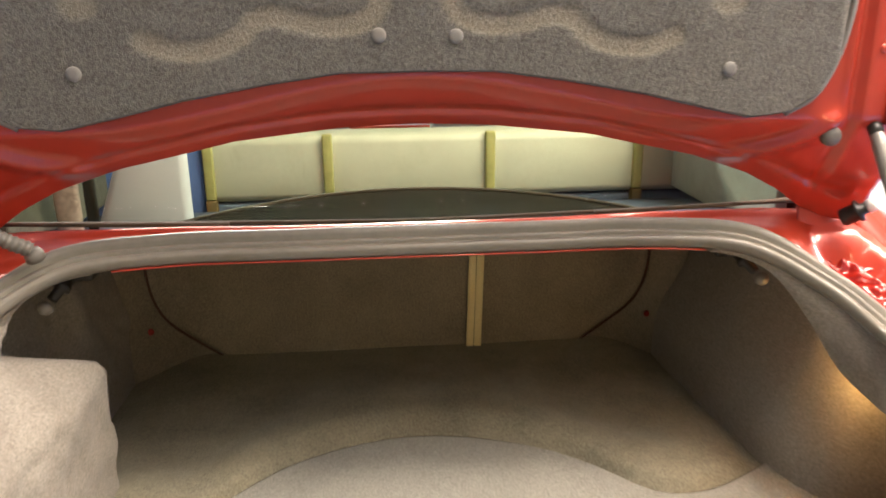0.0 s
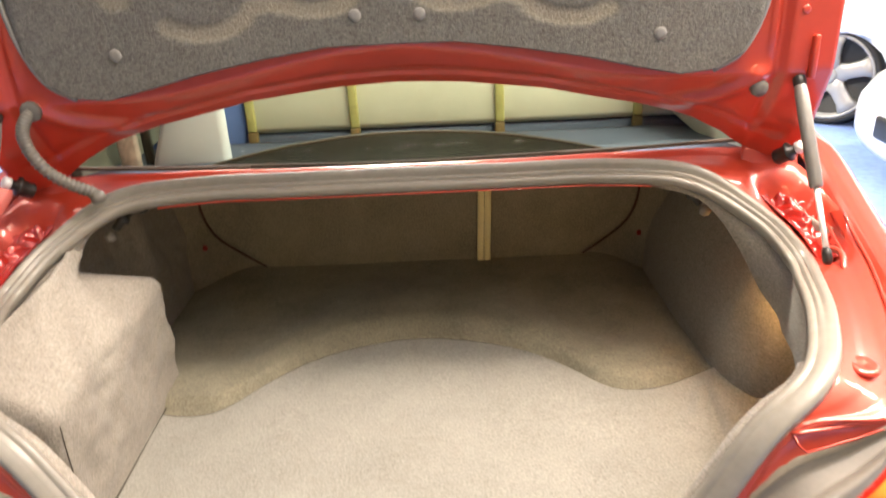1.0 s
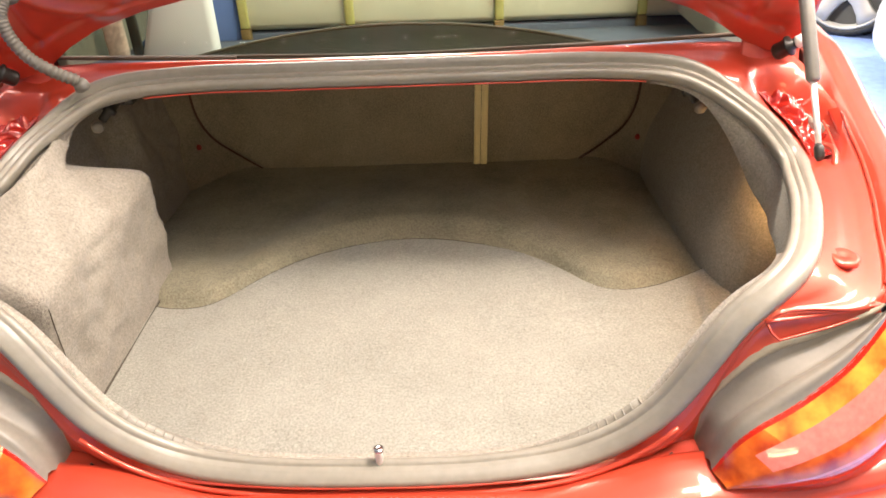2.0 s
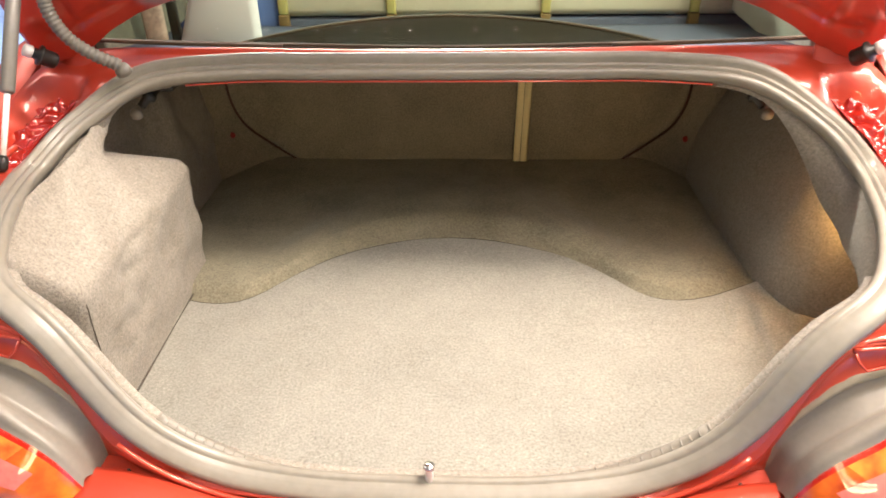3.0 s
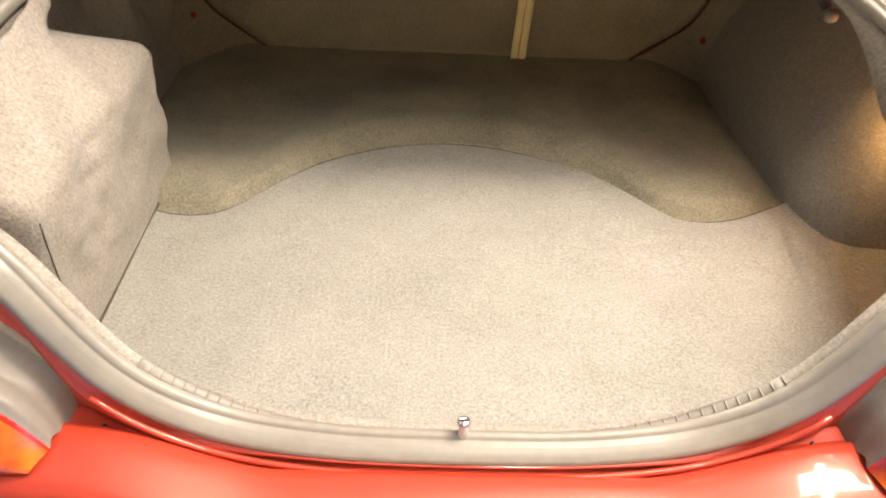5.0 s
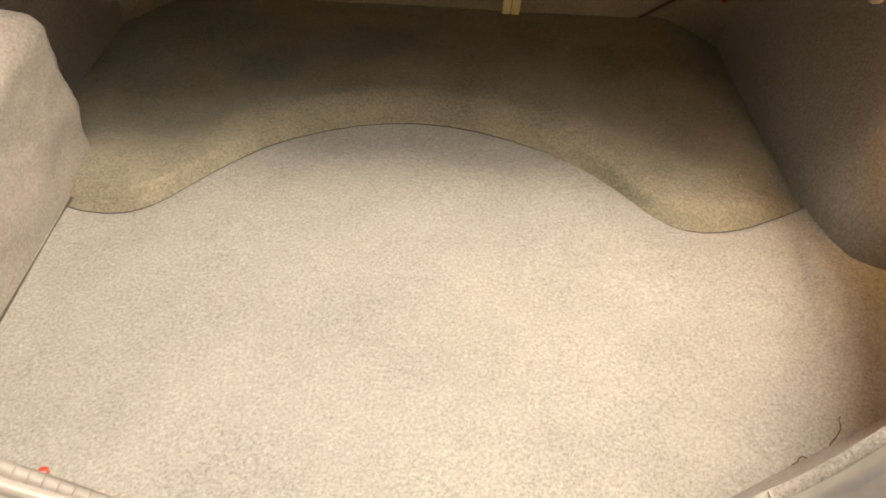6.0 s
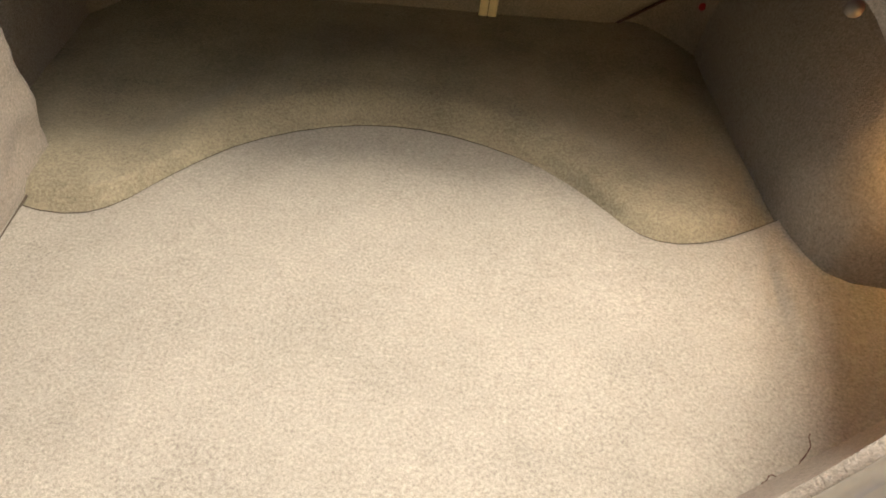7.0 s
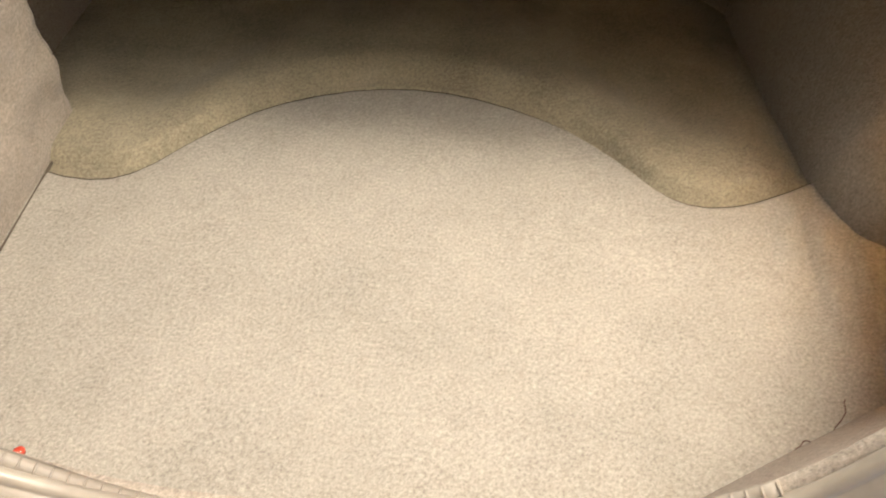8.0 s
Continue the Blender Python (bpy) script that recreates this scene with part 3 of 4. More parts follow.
def glass():
    def f(u, v):
        x = lerp(-0.66, 0.66, u)
        y = 0.615 + 0.02 * (x / 0.62) ** 2 + v * 0.85
        return (x * (1 - 0.12 * v), y, glass_z(y) - 0.03 * (x / 0.62) ** 2 * v)

    return grid(f, 24, 16)


win = part("rear_window", glass(), GLASS, car, "clear sloping rear window", solid=0.004)
win.visible_shadow = False
part("window_trim", tube(spline([(-0.63, 0.628, 0.962), (-0.3, 0.612, 0.957), (0, 0.606, 0.953), (0.3, 0.612, 0.956), (0.63, 0.628, 0.958)], 8), 0.0026, 8), BROWNTRIM, win, "thin dark brown window trim")
for s in (1, -1):
    part("trim_end", tube(spline([(s * 0.278, 0.600, 0.957), (s * 0.45, 0.606, 0.960), (s * 0.62, 0.624, 0.962)], 6), 0.0036, 8), BROWNTRIM, win, "dark trim end piece")


def shelf_arch():
    def f(u, v):
        x = lerp(-0.44, 0.44, u)
        q = max(0.0, 1 - (x / 0.42) ** 2)
        y = 0.625 + 0.085 * q * min(1, v * 2) + 0.16 * max(0.0, v - 0.5)
        top = 0.936 + 0.040 * q
        z = lerp(0.930, top, min(1, v * 2)) - 0.08 * max(0, v - 0.55)
        return (x, y, z)

    return grid(f, 50, 24)


def shelf_z(y):
    return lerp(0.930, 0.812, max(0.0, (y - 0.60) / 0.65) ** 0.8)


part("parcel_shelf", grid(lambda u, v: (lerp(-0.70, 0.70, u), lerp(0.600, 1.25, v), shelf_z(lerp(0.600, 1.25, v))), 12, 12), BLUEL, car, "blue grey cloth parcel shelf", solid=0.006)
part("shelf_lining", grid(lambda u, v: (lerp(-0.70, 0.70, u), lerp(0.600, 1.25, v), shelf_z(lerp(0.600, 1.25, v)) - 0.010), 12, 12), CARPET, car, "grey carpet under the parcel shelf")
arch = part("shelf_arch", shelf_arch(), DARKTRIM, car, "dark arched parcel shelf under the glass", solid=0.004)
part("arch_rim", tube([Vector((x, 0.622 + 0.085 * (1 - (x / 0.42) ** 2), 0.9385 + 0.040 * (1 - (x / 0.42) ** 2))) for x in [lerp(-0.41, 0.41, k / 40) for k in range(41)]], 0.0035, 8), BROWNTRIM, arch, "brown arch rim")

# cabin behind the glass
# Stand-in seat for the pattern in the glass; its cream and olive paint a reflection.
seat = part("rear_seat", box(-0.80, 0.80, 1.30, 1.42, 0.55, 0.826), BLUEL, car, "stand-in blue seat back with brown straps and a painted cream reflection", bevel=0.01)
part("reflection_band", box(-0.46, 0.80, 1.29, 1.43, 0.828, 0.985), REFLECT_CREAM, seat, "cream panel standing in for the yellow reflection in the glass", bevel=0.02)
for s in (1, -1):
    fs = part("front_seat", box(s * 0.38 - 0.24, s * 0.38 + 0.24, 2.02, 2.14, 0.101, 1.02), PALEC, car, "pale grey front seat back", bevel=0.04)
    part("headrest", box(s * 0.38 - 0.13, s * 0.38 + 0.13, 2.03, 2.12, 1.04, 1.16), PALEC, fs, bevel=0.03)
    for q in (-0.06, 0.06):
        part("post", lathe([(0, 0.007), (0.06, 0.007)], (s * 0.38 + q, 2.075, 1.0), (s * 0.38 + q, 2.075, 2), 8), CHROME, fs)


def seat_wing():
    bm = box(-0.590, -0.410, 0.91, 0.95, 0.860, 1.06)
    for v in bm.verts:
        if v.co.x < -0.5:
            v.co.x += 0.37 * (v.co.z - 0.86)
    return bm


part("seat_side", box(-0.80, -0.462, 1.29, 1.43, 0.60, 1.045), BLUEP, seat, "bright blue side panel", bevel=0.015)
part("seat_wing", seat_wing(), PALEC, seat, "pale slanting side panel", bevel=0.015)
for s, mat in ((1, CABIN_REFLECT), (-1, CABIND)):
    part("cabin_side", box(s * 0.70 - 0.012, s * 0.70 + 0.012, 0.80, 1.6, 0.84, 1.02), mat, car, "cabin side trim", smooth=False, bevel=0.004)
part("side_post", box(-0.66, -0.615, 0.92, 0.94, 0.842, 1.04), PINKC, car, "pinkish pale post behind the glass", bevel=0.006)
part("side_post", box(-0.607, -0.588, 0.93, 0.95, 0.842, 1.04), DARKTRIM, car, "dark post behind the glass", bevel=0.004)
for x in (-0.45, -0.17, 0.223, 0.595):
    strap = part("strap", box(x - 0.013, x + 0.013, 1.276, 1.298, 0.60, 0.838), STRAPB, seat, "brown upright strap", bevel=0.003)
    part("strap_in_reflection", box(x - 0.012, x + 0.012, 1.278, 1.298, 0.839, 0.99), REFLECT_OLIVE, strap, "upper strap coloured olive for the reflection over it", bevel=0.004)


# ---------- boot interior ----------
SEAM = [(0, 0.743), (0.05, 0.739), (0.1, 0.727), (0.15, 0.707), (0.2, 0.678), (0.24, 0.648), (0.275, 0.614), (0.305, 0.581), (0.33, 0.551), (0.35, 0.526), (0.375, 0.504), (0.40, 0.492),
        (0.43, 0.488), (0.465, 0.492), (0.50, 0.503), (0.55, 0.528), (0.60, 0.556), (0.7, 0.60)]


def seam_y(x):
    return curve1(SEAM, abs(x)) + 0.033 * max(-0.5, min(0.5, x)) + 0.010 * math.exp(-((x + 0.20) / 0.12) ** 2)


def rear_carpet():
    def f(u, v):
        x = lerp(-0.63, 0.63, u)
        y0 = seam_y(x)
        y = lerp(y0, 1.175, v ** 2.0)
        d = y - y0
        c = 1 - smooth01(0.16, 0.34, abs(x))
        z = lerp(0.494, 0.492, c) + c * 0.028 * smooth01(0.0, 0.07, d) * (1 - smooth01(0.12, 0.35, d) * 0.9)
        z += (1 - c) * 0.026 * (1 - smooth01(0.49, 0.60, abs(x))) * smooth01(0.0, 0.038, d) * (1 - 0.9 * smooth01(0.09, 0.24, d))
        return (x, y + 0.003, z - 0.008 * smooth01(0.2, 0.5, d) - 0.030 * (1 - smooth01(0.0, 0.0035, d)))

    return grid(f, 100, 70)


part("floor_pan", box(-0.78, 0.82, 0.0, 1.2, 0.455, 0.470), BLACK, car, smooth=False)
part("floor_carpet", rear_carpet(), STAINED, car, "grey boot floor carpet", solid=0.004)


ZTOP = [(0.02, 0.55), (0.06, 0.70), (0.12, 0.812), (0.30, 0.838), (0.45, 0.852), (0.52, 0.870), (0.62, 0.868), (0.8, 0.850), (1.06, 0.840)]


ZTOP_LEFT = [(0.02, 0.62), (0.045, 0.78), (0.08, 0.835), (0.12, 0.848), (0.30, 0.852), (0.45, 0.858), (0.52, 0.872), (0.62, 0.870), (0.8, 0.855), (1.06, 0.845)]


BOX_REAR = [(0.48, 0.600), (0.60, 0.585), (0.70, 0.566), (0.762, 0.552), (0.792, 0.495), (0.822, 0.432), (0.836, 0.470), (0.850, 0.515), (0.870, 0.56), (0.90, 0.57)]
BOX_FACE = [(0.48, 0.498), (0.60, 0.488), (0.70, 0.478), (0.732, 0.474), (0.748, 0.473), (0.758, 0.476), (0.767, 0.482), (0.775, 0.491), (0.792, 0.514), (0.812, 0.542), (0.832, 0.562), (0.865, 0.578), (0.90, 0.59)]

CREASES = ((0.330, 0.695, 0.215, 0.728, 0.005, 0.014), (0.400, 0.735, 0.250, 0.742, 0.003, 0.012), (0.460, 0.720, 0.490, 0.620, -0.004, 0.020))


def box_x(y, z):
    """How far out the carpeted box over the wheel arch stands at y, z."""
    ys = 0.141 + 0.13 * (0.789 - z)
    d = ys - y
    xb = min(0.66, curve1(BOX_FACE, z) + 2.0 * (d + math.sqrt(d * d + 0.000004)))
    for y0, z0, y1, z1, deep, wide in CREASES:
        q = max(0.0, min(1.0, ((y - y0) * (y1 - y0) + (z - z0) * (z1 - z0)) / ((y1 - y0) ** 2 + (z1 - z0) ** 2)))
        o = math.hypot(y - lerp(y0, y1, q), z - lerp(z0, z1, q)) / wide
        xb += deep * math.exp(-o * o) * math.sin(math.pi * lerp(0.12, 0.88, q))
    xr = 0.600 + 0.025 * smooth01(0.6, 0.9, z) - 0.020 * math.exp(-((y - 0.80) / 0.05) ** 2) * smooth01(0.55, 0.75, z)
    yb = curve1(BOX_REAR, z)
    x = lerp(xr, xb, 1 - smooth01(yb, yb + 0.034, y))
    x -= 0.007 * math.exp(-((y - 0.33) / 0.03) ** 2 - ((z - 0.70 + 0.4 * (y - 0.33)) / 0.05) ** 2)
    calm = smooth01(0.505, 0.58, z) * smooth01(0.005, 0.05, abs(y - ys))
    return x + calm * (0.008 * noise.noise((y * 9 + z * 5, z * 11 - y * 6, 3.0)) + 0.004 * noise.noise((y * 26 + z * 18, z * 22 - y * 14, 1.0)) + 0.006 * noise.noise((y * 4.5 + z * 3, z * 4, 6.0)))


def lining_left():
    def f(u, v):
        y = lerp(0.02, 1.06, u)
        z = lerp(0.480, curve1(ZTOP_LEFT, y), v)
        return (-box_x(y, z), y, z)

    return grid(f, 190, 100)


box_lining = part("side_lining", lining_left(), CARPET, car, "grey carpeted box lining over the wheel arch", solid=-0.004)


def box_seam():
    path = []
    for k in range(30):
        z = lerp(0.738, 0.505, k / 29)
        y = 0.145 + 0.13 * (0.789 - z)
        path.append(Vector((-box_x(y, z) + 0.0043, y - 0.0012, z)))
    return tube(path, 0.0007, 6)


part("box_seam", box_seam(), THREAD_SHADE, box_lining, "stitched seam at the box corner")


def lining_right():
    def f(u, v):
        y = lerp(0.02, 1.06, u)
        z = lerp(0.480, curve1(ZTOP, y), v)
        x = curve1([(0.428, 0.770), (0.436, 0.70), (0.444, 0.660), (0.463, 0.628), (0.502, 0.610), (0.55, 0.597), (0.75, 0.578), (1.06, 0.574)], y)
        x = min(0.77, x + 0.075 * smooth01(0.55, 0.88, z))
        x = min(x, 0.472 + (y - 0.153 + 0.42 * (z - 0.5)) * 1.87)
        x += 0.003 * noise.noise((y * 7, z * 9, 8.0))
        return (x, y, z)

    return grid(f, 130, 50)


part("side_lining", lining_right(), CARPET, car, "grey carpeted rounded wheel arch lining", solid=0.004)


def bulk_y(x):
    return 1.168 - 0.17 * smooth01(0.44, 0.64, abs(x)) ** 1.4


def bulkhead():
    def f(u, v):
        x = lerp(-0.62, 0.62, u)
        y = bulk_y(x)
        z = lerp(0.475, shelf_z(y) - 0.006, v)
        return (x, y, z)

    return grid(f, 60, 20)


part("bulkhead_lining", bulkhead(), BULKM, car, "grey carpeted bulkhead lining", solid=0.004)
GROOVE = [(0.427, 0.487), (0.465, 0.515), (0.500, 0.553), (0.525, 0.59), (0.542, 0.630), (0.553, 0.680), (0.557, 0.74), (0.557, 0.826)]


def seat_panel():
    def f(u, v):
        z = lerp(0.487, 0.818, v ** 1.5)
        hw = 0.427
        for (xa, za), (xb, zb) in zip(GROOVE, GROOVE[1:]):
            if za <= z <= zb:
                hw = lerp(xa, xb, (z - za) / (zb - za))
        x = hw * lerp(-1, 1, u)
        y = bulk_y(x) - 0.014
        return (x, y + 0.008 * smooth01(0.94, 1.0, abs(2 * u - 1)), z)

    return grid(f, 60, 24)


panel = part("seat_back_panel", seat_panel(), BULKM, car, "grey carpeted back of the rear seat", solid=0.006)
for s in (1, -1):
    part("piping", tube(spline([(s * x, bulk_y(x) - 0.011, z) for x, z in GROOVE], 5), 0.003, 8), BROWN, panel, "dark brown edge piping")


def webbing():
    prof = [(-0.018, 0), (-0.018, 0.004), (-0.013, 0.006), (-0.004, 0.006), (-0.001, 0.003), (0.001, 0.003), (0.004, 0.006), (0.013, 0.006), (0.018, 0.004), (0.018, 0)]
    loops = []
    for k in range(13):
        z = 0.486 + k * 0.03
        z = min(z, 0.822)
        loops.append([Vector((0.164 + 0.006 * (z - 0.486) / 0.2 + a, 1.146 - b + 0.001 * math.sin(k), z)) for a, b in prof])
    return rings(loops, True, caps=True)


part("webbing_strip", webbing(), CREAM, car, "cream ribbed webbing strip down the seat back")
part("webbing_groove", tube([Vector((0.164 + 0.006 * (z - 0.486) / 0.2, 1.1425, z)) for z in (0.488, 0.6, 0.7, 0.82)], 0.0006, 6), STRAPB, car, "brown centre line of the webbing")
for s in (1, -1):
    sz = 0.586 if s > 0 else 0.595
    sy = bulk_y(0.56) - 0.004
    part("screw_cap", lathe([(0, 0.0078), (0.004, 0.0078), (0.006, 0.004)], (s * 0.563, sy, sz), (s * 0.563, sy - 1, sz), 12), CAPRED, car, "small dark red screw cap")


def sill_lining():
    idx = [i % N for i in range(-42, 43)]
    loops = []
    for r, w, drop in ((-0.016, -0.012, 0), (-0.023, -0.010, 0), (-0.031, -0.013, 0), (-0.033, -0.020, 0.3), (-0.033, -0.025, 1.0)):
        lp = []
        for i in idx:
            p = off(i, r, w)
            lp.append(p.lerp(Vector((p.x, p.y, 0.485)), drop))
        loops.append(lp)
    return rings(loops, False)


part("sill_lining", sill_lining(), CARPET, car, "grey carpet behind the boot sill", solid=0.003)


def skirt(side):
    lo, hi, mid = [], [], []
    ids = range(36, 84) if side > 0 else range(N - 83, N - 35)
    ids = list(ids)
    for k, i in enumerate(ids):
        s = k / (len(ids) - 1)
        s = s if side > 0 else 1 - s
        p = off(i, -0.018, -0.010)
        drop = lerp(0.045, 0.085, smooth01(0.1, 0.5, s)) * (1 - 0.9 * smooth01(0.66, 0.90, s)) * (1.0 if side > 0 else lerp(0.15, 1.0, smooth01(0.45, 0.70, s)))
        drop *= smooth01(0.0, 0.12, s) if side > 0 else 1.0
        hi.append(p)
        mid.append(p + Vector((-0.002 if side > 0 else -0.009, 0.003, -drop * 0.5)))
        lo.append(p + Vector((-0.010, 0.004, -drop)))
    return rings([hi, mid, lo], False)


part("rim_lining", skirt(1), CARPET, car, "grey carpet turned under the boot rim", solid=0.003)
part("rim_lining", skirt(-1), CARPET, car, "grey carpet turned under the boot rim", solid=0.003)


def lip_width(i):
    return lerp(0.35, 1.0, smooth01(6, 20, abs(i)))


def ribbed(side):
    bm = bmesh.new()
    ids = [i if side > 0 else -i for i in range(5, 24)]
    profile = ((-0.018, -0.0020), (-0.025, -0.0016), (-0.030, -0.0030), (-0.0335, -0.0060), (-0.0345, -0.0110), (-0.018, -0.0110))
    loops = [[off(i, -0.018 + (inward + 0.018) * lip_width(i), up) for inward, up in profile] for i in ids]
    rings(loops, True, bm, caps=True)
    return bm


for s in (1, -1):
    lip = part("sill_lip", ribbed(s), LIPM, car, "ribbed grey rubber sill lip")
    for i in range(5, 24, 1):
        k = i if s > 0 else -i
        part("rib", tube([off(k, -0.018 - w * lip_width(k), up) for w, up in ((0, -0.0014), (0.007, -0.0012), (0.012, -0.0026), (0.016, -0.0060))], 0.0011, 6), LIPM, lip)

for s in (1, -1):
    part("drain_plug", lathe([(0, 0.020), (0.003, 0.020), (0.006, 0.014), (0.004, 0.006), (0.003, 0.002)], (s * 0.576, 0.078, 0.8345), (s * 0.578, 0.068, 0.9345), 20), RED, car, "oval red drain plug")

# latch striker
lat = part("latch_pin", lathe([(0, 0.0050), (0.042, 0.0050), (0.044, 0.0054)], (0, -0.009, 0.571), (0, -0.009, 1.0), 16), PIN_GLARE, car, "latch pin with its glare painted as a white shaft")
part("pin_head", lathe([(0, 0.005), (0.002, 0.0072), (0.005, 0.0072), (0.007, 0.0052)], (0, -0.009, 0.614), (0, -0.009, 1.0), 20), CHROME, lat, "chrome pin head")

for s in (1, -1):
    a, e = Vector((s * 0.512, 0.605, 0.890)), Vector((s * 0.539, 0.556, 0.852))
    h = part("rim_hook", lathe([(-0.03, 0.016), (0.004, 0.016), (0.008, 0.011), (0.024, 0.0105), (0.024, 0.0135), (0.032, 0.0135), (0.034, 0.008), (0.052, 0.0075)], a, e, 16), BLACK, car, "black stepped hook with a grey ball end")
    part("hook_plate", box(s * 0.506 - 0.020, s * 0.506 + 0.020, 0.604, 0.640, 0.874, 0.908), BLACK, h, bevel=0.004)
    part("ball_end", lathe([(0, 0.004), (0.003, 0.009), (0.009, 0.0118), (0.016, 0.009), (0.020, 0.003)], a.lerp(e, 0.85), e + (e - a), 14), GREYP, h, "grey ball end")

# boot courtesy lamp under the rim
part("courtesy_lamp", box(0.690, 0.720, 0.34, 0.40, 0.795, 0.812), BLACK, car, "small warm courtesy lamp under the rim", bevel=0.003)
d = bpy.data.lights.new("courtesy_bulb", "POINT")
d.energy, d.color, d.shadow_soft_size = 1.25, (1.0, 0.55, 0.17), 0.02
new("courtesy_bulb", d).location = (0.652, 0.430, 0.752)

# wiring hose from body to lid
HOSE = spline([(-0.582, 0.500, 1.100), (-0.588, 0.482, 1.092), (-0.596, 0.474, 1.070), (-0.592, 0.474, 1.038), (-0.575, 0.478, 1.004), (-0.546, 0.484, 0.978), (-0.515, 0.494, 0.958)], 20)
hose = part("wiring_hose", tube(HOSE, [0.0095 + (0.0014 if i % 4 < 2 else 0) for i in range(len(HOSE))], 12), HOSEM, car, "corrugated grey wiring hose")
part("grommet", lathe([(0, 0.017), (0.006, 0.017), (0.010, 0.012)], (-0.582, 0.494, 1.101), (-0.582, -0.5, 1.101), 18), HOSEM, hose, "black rubber grommet")
part("grommet", lathe([(0, 0.013), (0.008, 0.0125), (0.014, 0.0105)], (-0.513, 0.500, 0.944), (-0.518, 0.490, 0.97), 18), HOSEM, hose)

# hinges
for s in (1, -1):
    arm = []
    for ax, ay, az, hw in ((0.690, 0.660, 0.890, 0.007), (0.690, 0.645, 0.920, 0.008), (0.690, 0.625, 0.955, 0.008), (0.688, 0.600, 0.985, 0.008), (0.684, 0.575, 1.020, 0.008)):
        arm.append([Vector((s * (ax + a * hw), ay + b, az + c)) for a, b, c in ((-1, 0, 0), (-0.85, -0.010, 0.004), (0.85, -0.010, 0.004), (1, 0, 0), (1, 0.03, -0.01), (-1, 0.03, -0.01))])
    hg = part("lid_hinge", rings(arm, True, caps=True), RED, car, "red painted lid hinge", bevel=0.003)
    a, e = Vector((s * 0.638, 0.530, 0.953)), Vector((s * 0.668, 0.506, 0.980))
    part("buffer", lathe([(0, 0.011), (0.004, 0.0135), (0.022, 0.0135), (0.024, 0.017), (0.028, 0.017), (0.030, 0.009), (0.038, 0.009)], a, e, 18), BLACK, hg, "black rubber buffer")
    part("buffer_ring", lathe([(0, 0.008), (0.002, 0.0105), (0.012, 0.0105), (0.014, 0.008)], a.lerp(e, 0.80), e + (e - a), 16), ZINC, hg, "bright steel cap")

    def well(u, v):
        k = lerp(64, 82, u)
        i = int(k)
        sx = lerp(0.42, 0.96, v)
        p = SEAL[i].lerp(EDGE[i], sx).lerp(SEAL[i + 1].lerp(EDGE[i + 1], sx), k - i)
        edge = min(1.0, 5 * min(u, 1 - u, v, 1 - v))
        h = -0.036 + 0.012 * (1 - edge) + edge * (0.004 + 0.014 * noise.noise(p * 36) + 0.009 * noise.noise(p * 85))
        p = p + FRAMES[i][1] * h
        return (s * p.x, p.y, p.z)

    part("hinge_well", grid(well, 90, 50), RED_WELL, hg, "crumpled glossy red metal round the hinge", solid=0.0015)

    def corner(u, v):
        a = lerp(-0.5, 1.25, u)
        x = 0.625 + 0.055 * math.sin(a) + 0.030 * u * u + 0.012 * v
        y = 0.598 - 0.034 * math.cos(a) + 0.046 * v
        return (s * x, y, lerp(0.912, 0.974, v) - 0.014 * u * u)

    part("corner_panel", grid(corner, 24, 16), RED, hg, "rounded red corner beside the window", solid=0.002)
    part("strut_bracket", tube(spline([(s * 0.660, 0.300, 0.850), (s * 0.668, 0.330, 0.866), (s * 0.662, 0.362, 0.862), (s * 0.668, 0.400, 0.858)], 5), 0.005, 8), RED, hg, "painted strut bracket")

# ---------- floor mat ----------


def mat_sheet():
    def f(u, v):
        x = lerp(-0.60, 0.78, u)
        yf = 0.006 + 0.42 * max(0, abs(x) - 0.34) + 0.9 * max(0, abs(x) - 0.52)
        y = lerp(yf, seam_y(min(x, 0.60)) - 0.001, 1 - (1 - v) ** 1.7)
        y = lerp(y, min(y, 0.47), smooth01(0.62, 0.68, x))
        z = 0.503 - 0.012 * (1 - smooth01(0.12, 0.34, abs(x))) * (1 - smooth01(0.0, 0.14, seam_y(x) - y))
        z -= 0.004 * (1 - smooth01(0.0, 0.006, seam_y(x) - y))
        for xc, ya, yb, deep in ((0.526 + 0.30 * (y - 0.513), 0.36, 0.53, 0.004), (0.556 + 0.10 * (y - 0.483), 0.28, 0.52, 0.006), (0.60 + 0.2 * (y - 0.40), 0.28, 0.47, 0.004)):
            z -= deep * math.exp(-((x - xc) / 0.010) ** 2) * smooth01(ya, ya + 0.07, y) * (1 - smooth01(yb - 0.05, yb, y))
            z += deep * 0.7 * math.exp(-((x - xc - 0.018) / 0.014) ** 2) * smooth01(ya, ya + 0.07, y) * (1 - smooth01(yb - 0.05, yb, y))
        z += 0.35 * max(0, x - 0.56) ** 2 + 0.002 * noise.noise((x * 6, y * 6, 1.0))
        return (x, y, z)

    return grid(f, 230, 90)


floor_mat = part("boot_mat", mat_sheet(), MATM, None, solid=0.005)


def seam_z(x):
    return 0.503 - 0.012 * (1 - smooth01(0.12, 0.34, abs(x))) + 0.35 * max(0, x - 0.56) ** 2


# Dark bars laid in to draw the shade along the mat edges.
part("seam_shade_line", tube([Vector((x, seam_y(x) + 0.0015, seam_z(x) + 0.001)) for x in [lerp(-0.50, 0.60, k / 110) for k in range(111)]], 0.0017, 6), THREAD_SHADE, floor_mat, "dark line painted for the shaded gap at the mat seam")
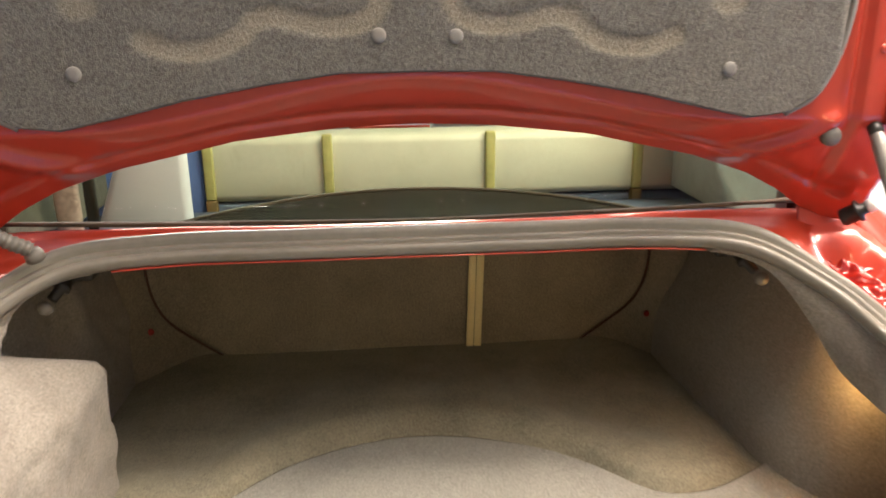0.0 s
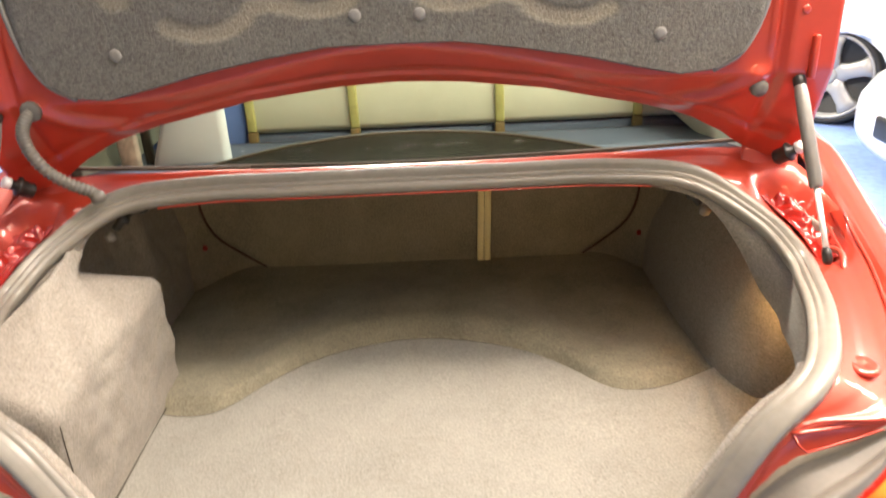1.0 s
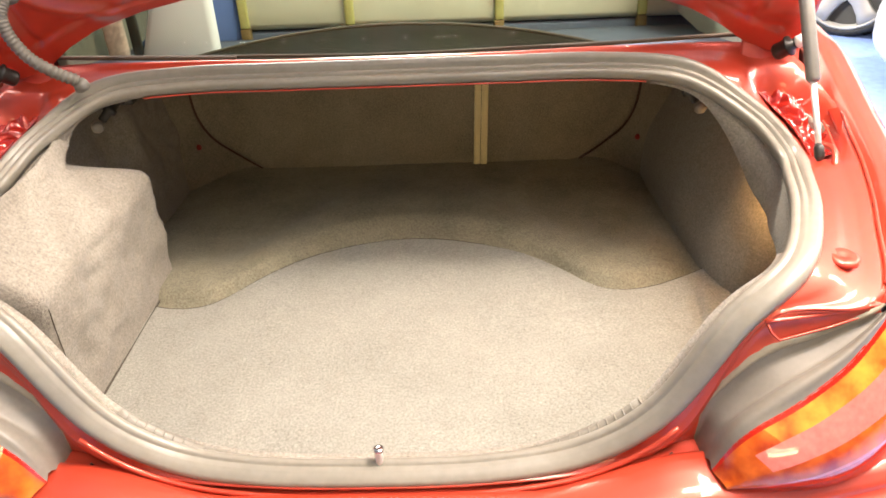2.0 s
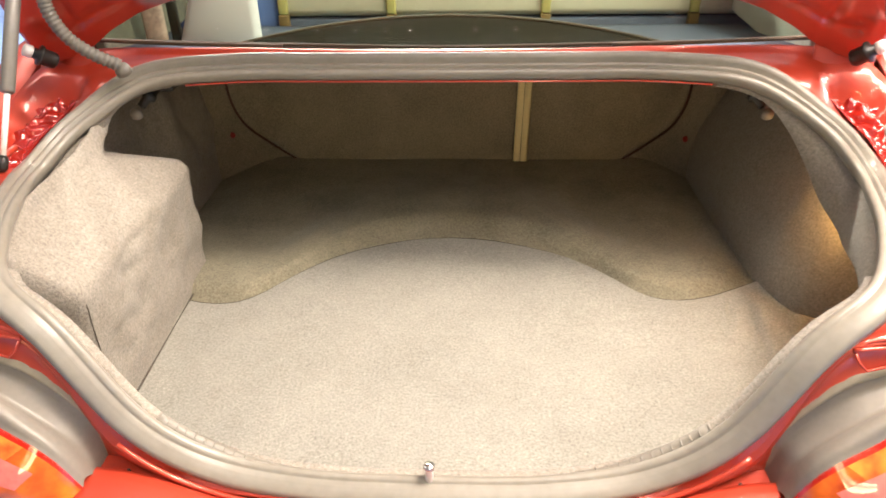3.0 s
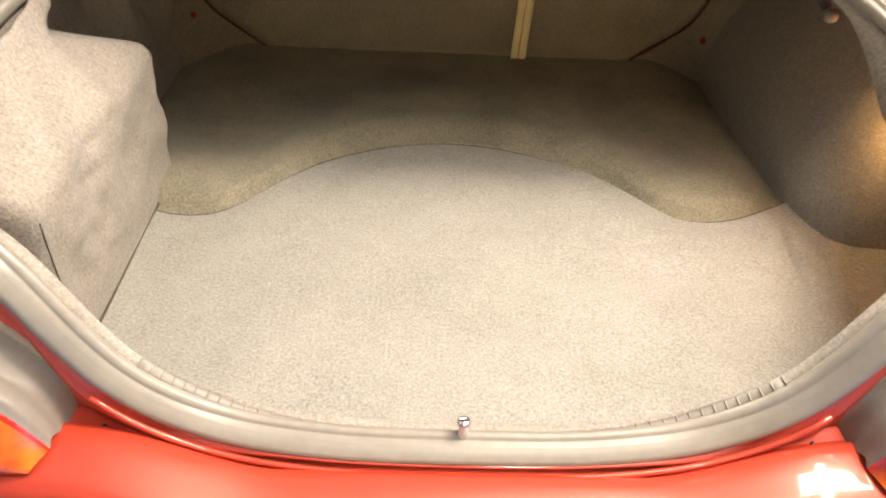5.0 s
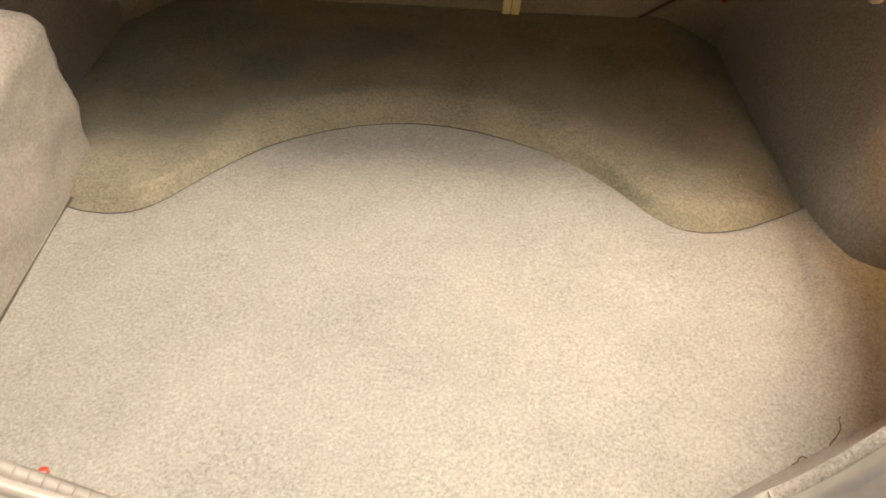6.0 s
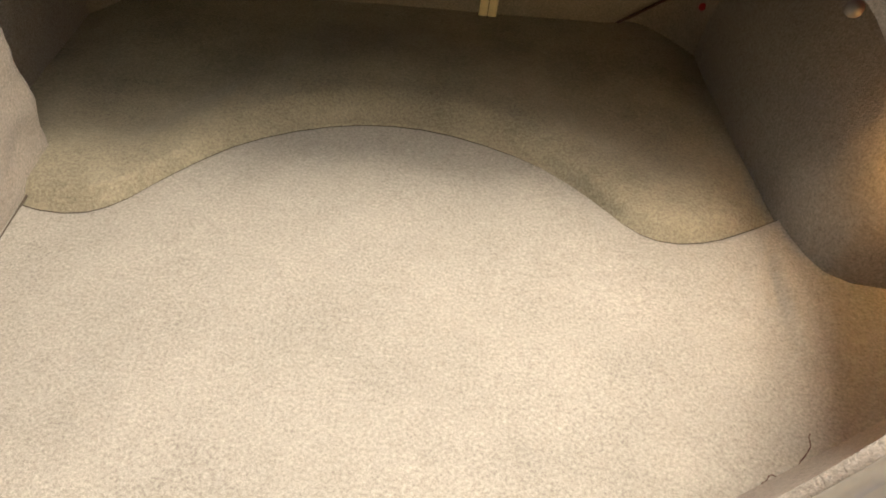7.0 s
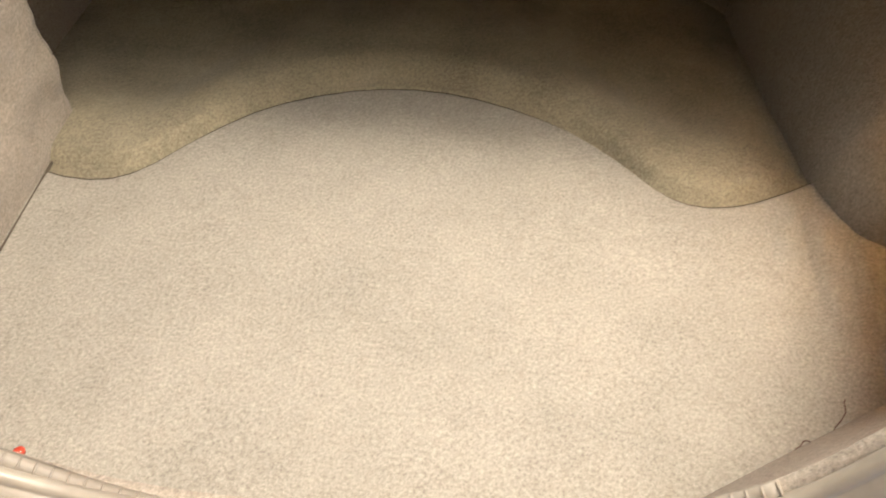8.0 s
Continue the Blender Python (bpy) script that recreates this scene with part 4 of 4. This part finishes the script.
part("side_shade_line", tube([Vector((-0.4885, y, 0.5080)) for y in [lerp(0.165, 0.52, k / 30) for k in range(31)]], 0.0018, 6), THREAD_SHADE, floor_mat, "dark line painted for the shade where mat meets box")
TEAR = spline([(x, y, 0.5088) for x, y in ((0.425, 0.108), (0.445, 0.132), (0.462, 0.149), (0.474, 0.143), (0.481, 0.146), (0.497, 0.162), (0.515, 0.182), (0.523, 0.204))], 4)
for p in TEAR:
    p.x += 0.0025 * noise.noise(p * 140)
    p.y += 0.0025 * noise.noise(p * 140 + Vector((3, 5, 7)))
part("torn_edge", tube(TEAR, [0.0005 + 0.0006 * (noise.noise(p * 90) + 0.5) for p in TEAR], 6), BROWN, floor_mat, "frayed brown edge of the mat")
part("sill_clip", lathe([(0, 0.0050), (0.004, 0.0050), (0.006, 0.0025)], (-0.301, 0.034, 0.604), (-0.301, 0.06, 0.70), 12), RED, car, "small red clip")
tagged(floor_mat, "fitted light grey carpet mat on the boot floor", "mat")


# ---------- wheels ----------
def wheel(parent, c, r, out):
    """Wheel with its axle along out."""
    c, out = Vector(c), Vector(out).normalized()
    w = part("wheel", lathe([(-0.10, r * 0.62), (-0.10, r * 0.95), (-0.07, r), (0.07, r), (0.10, r * 0.97), (0.105, r * 0.90), (0.09, r * 0.85), (0.05, r * 0.84)], c, c + out, 40), TYRE, parent, "five-spoke silver alloy wheel with a black tyre")
    u = out.cross(Vector((0, 0, 1))).normalized()
    q = out.cross(u)
    bm = lathe([(0.02, r * 0.85), (0.100, r * 0.87), (0.103, r * 0.83), (0.085, r * 0.80), (0.02, r * 0.78)], c, c + out, 40)
    part("rim", bm, SILVER, w)
    part("brake", lathe([(-0.01, r * 0.45), (0.01, r * 0.45)], c, c + out, 24), STRUT, w)
    part("hub", lathe([(0.05, r * 0.16), (0.08, r * 0.16), (0.085, r * 0.10)], c, c + out, 20), SILVER, w)
    for k in range(5):
        a = k * math.tau / 5 + 0.94
        dv = math.cos(a) * u + math.sin(a) * q
        tv = out.cross(dv)
        loops = []
        for s, hw, h in ((0.10, 0.24, 0.078), (0.38, 0.16, 0.082), (0.62, 0.17, 0.088), (0.84, 0.25, 0.096)):
            p = c + dv * r * s
            loops.append([p + tv * r * hw + out * (h - 0.03), p + tv * r * hw * 0.8 + out * h, p - tv * r * hw * 0.8 + out * h, p - tv * r * hw + out * (h - 0.03)])
        part("spoke", rings(loops, True, caps=True), SILVER, w)
    return w



for sx in (1, -1):
    for wy in WHEELS:
        wheel(car, (sx * 0.74, wy, GROUND + 0.31), 0.31, (sx, 0, 0))

# ---------- the white car beside ----------
white = thing("car", "white car parked on the blue floor", "car", (3.6, 5.6, GROUND))
ax = Vector((-0.62, -0.78, 0)).normalized()
along = Vector((0.78, -0.62, 0))
hubp = Vector((2.71, 4.40, GROUND + 0.33))
wheel(white, hubp, 0.33, ax)


def white_body():
    prof = [(0.0, 0.30), (0.0, 0.62), (-0.02, 0.80), (-0.10, 0.92), (-0.25, 1.00), (-0.45, 1.38), (-0.9, 1.45)]
    bm = bmesh.new()

    def f(u, v):
        k = v * (len(prof) - 1)
        a, b = prof[int(k)], prof[min(int(k) + 1, len(prof) - 1)]
        s = k - int(k)
        o, z = lerp(a[0], b[0], s), lerp(a[1], b[1], s)
        d = lerp(-1.0, 3.0, u)
        if abs(d) < 0.40:
            z = max(z, 0.31 + math.sqrt(max(0, 0.37 ** 2 - d * d)) * (1 - v) + z * 0)
        p = hubp + along * d + ax * (0.12 + o)
        return (p.x, p.y, GROUND + z)

    return grid(f, 80, 24, bm)


part("body", white_body(), WHITE, white, solid=0.004)
part("wheel_well", lathe([(-0.30, 0.36), (-0.02, 0.36)], hubp, hubp + ax, 30), BLACK, white)


# ---------- the second white car, its nose beside the red car ----------
near = thing("car", "white car with a rounded nose beside the red car", "car", (4.2, 2.72, GROUND))
SECTIONS = ((2.27, 0.40, 0.16, 0.40), (2.31, 0.58, 0.09, 0.46), (2.43, 0.71, 0.04, 0.53), (2.77, 0.79, 0.02, 0.64), (3.47, 0.83, 0.02, 0.74), (3.97, 0.83, 0.02, 0.80),
            (4.42, 0.78, 0.02, 1.16), (5.37, 0.76, 0.02, 1.20), (6.02, 0.80, 0.02, 0.86), (6.32, 0.60, 0.12, 0.70))


def near_body():
    loops = []
    for p in spline([(x, 0, 0) for x, _, _, _ in SECTIONS], 4):
        table = [curve1([(c[0], c[k]) for c in SECTIONS], p.x) for k in (1, 2, 3)]
        lp = []
        for k in range(32):
            a = k * math.tau / 32
            ca, sa = math.cos(a), math.sin(a)
            lp.append((p.x, 2.72 + table[0] * math.copysign(abs(ca) ** 0.55, ca), lerp(table[1], table[2], 0.5 + 0.5 * math.copysign(abs(sa) ** 0.6, sa))))
        loops.append(lp)
    return rings(loops, True, caps=True)


part("body", near_body(), WHITE, near)
for s in (1, -1):
    part("fog_lamp", lathe([(0, 0.065), (0.02, 0.065), (0.03, 0.05), (0.022, 0.02)], (2.38, 2.72 + s * 0.62, 0.20), (1.38, 2.72 + s * 1.0, 0.20), 20), BLACK, near, "dark fog lamp recess")
    for wx in (3.02, 5.52):
        wheel(near, (wx, 2.72 + s * 0.76, GROUND + 0.31), 0.31, (0, s, 0))
part("grille", box(2.255, 2.30, 2.42, 3.02, 0.20, 0.32), BLACK, near, "dark lower grille", bevel=0.02)
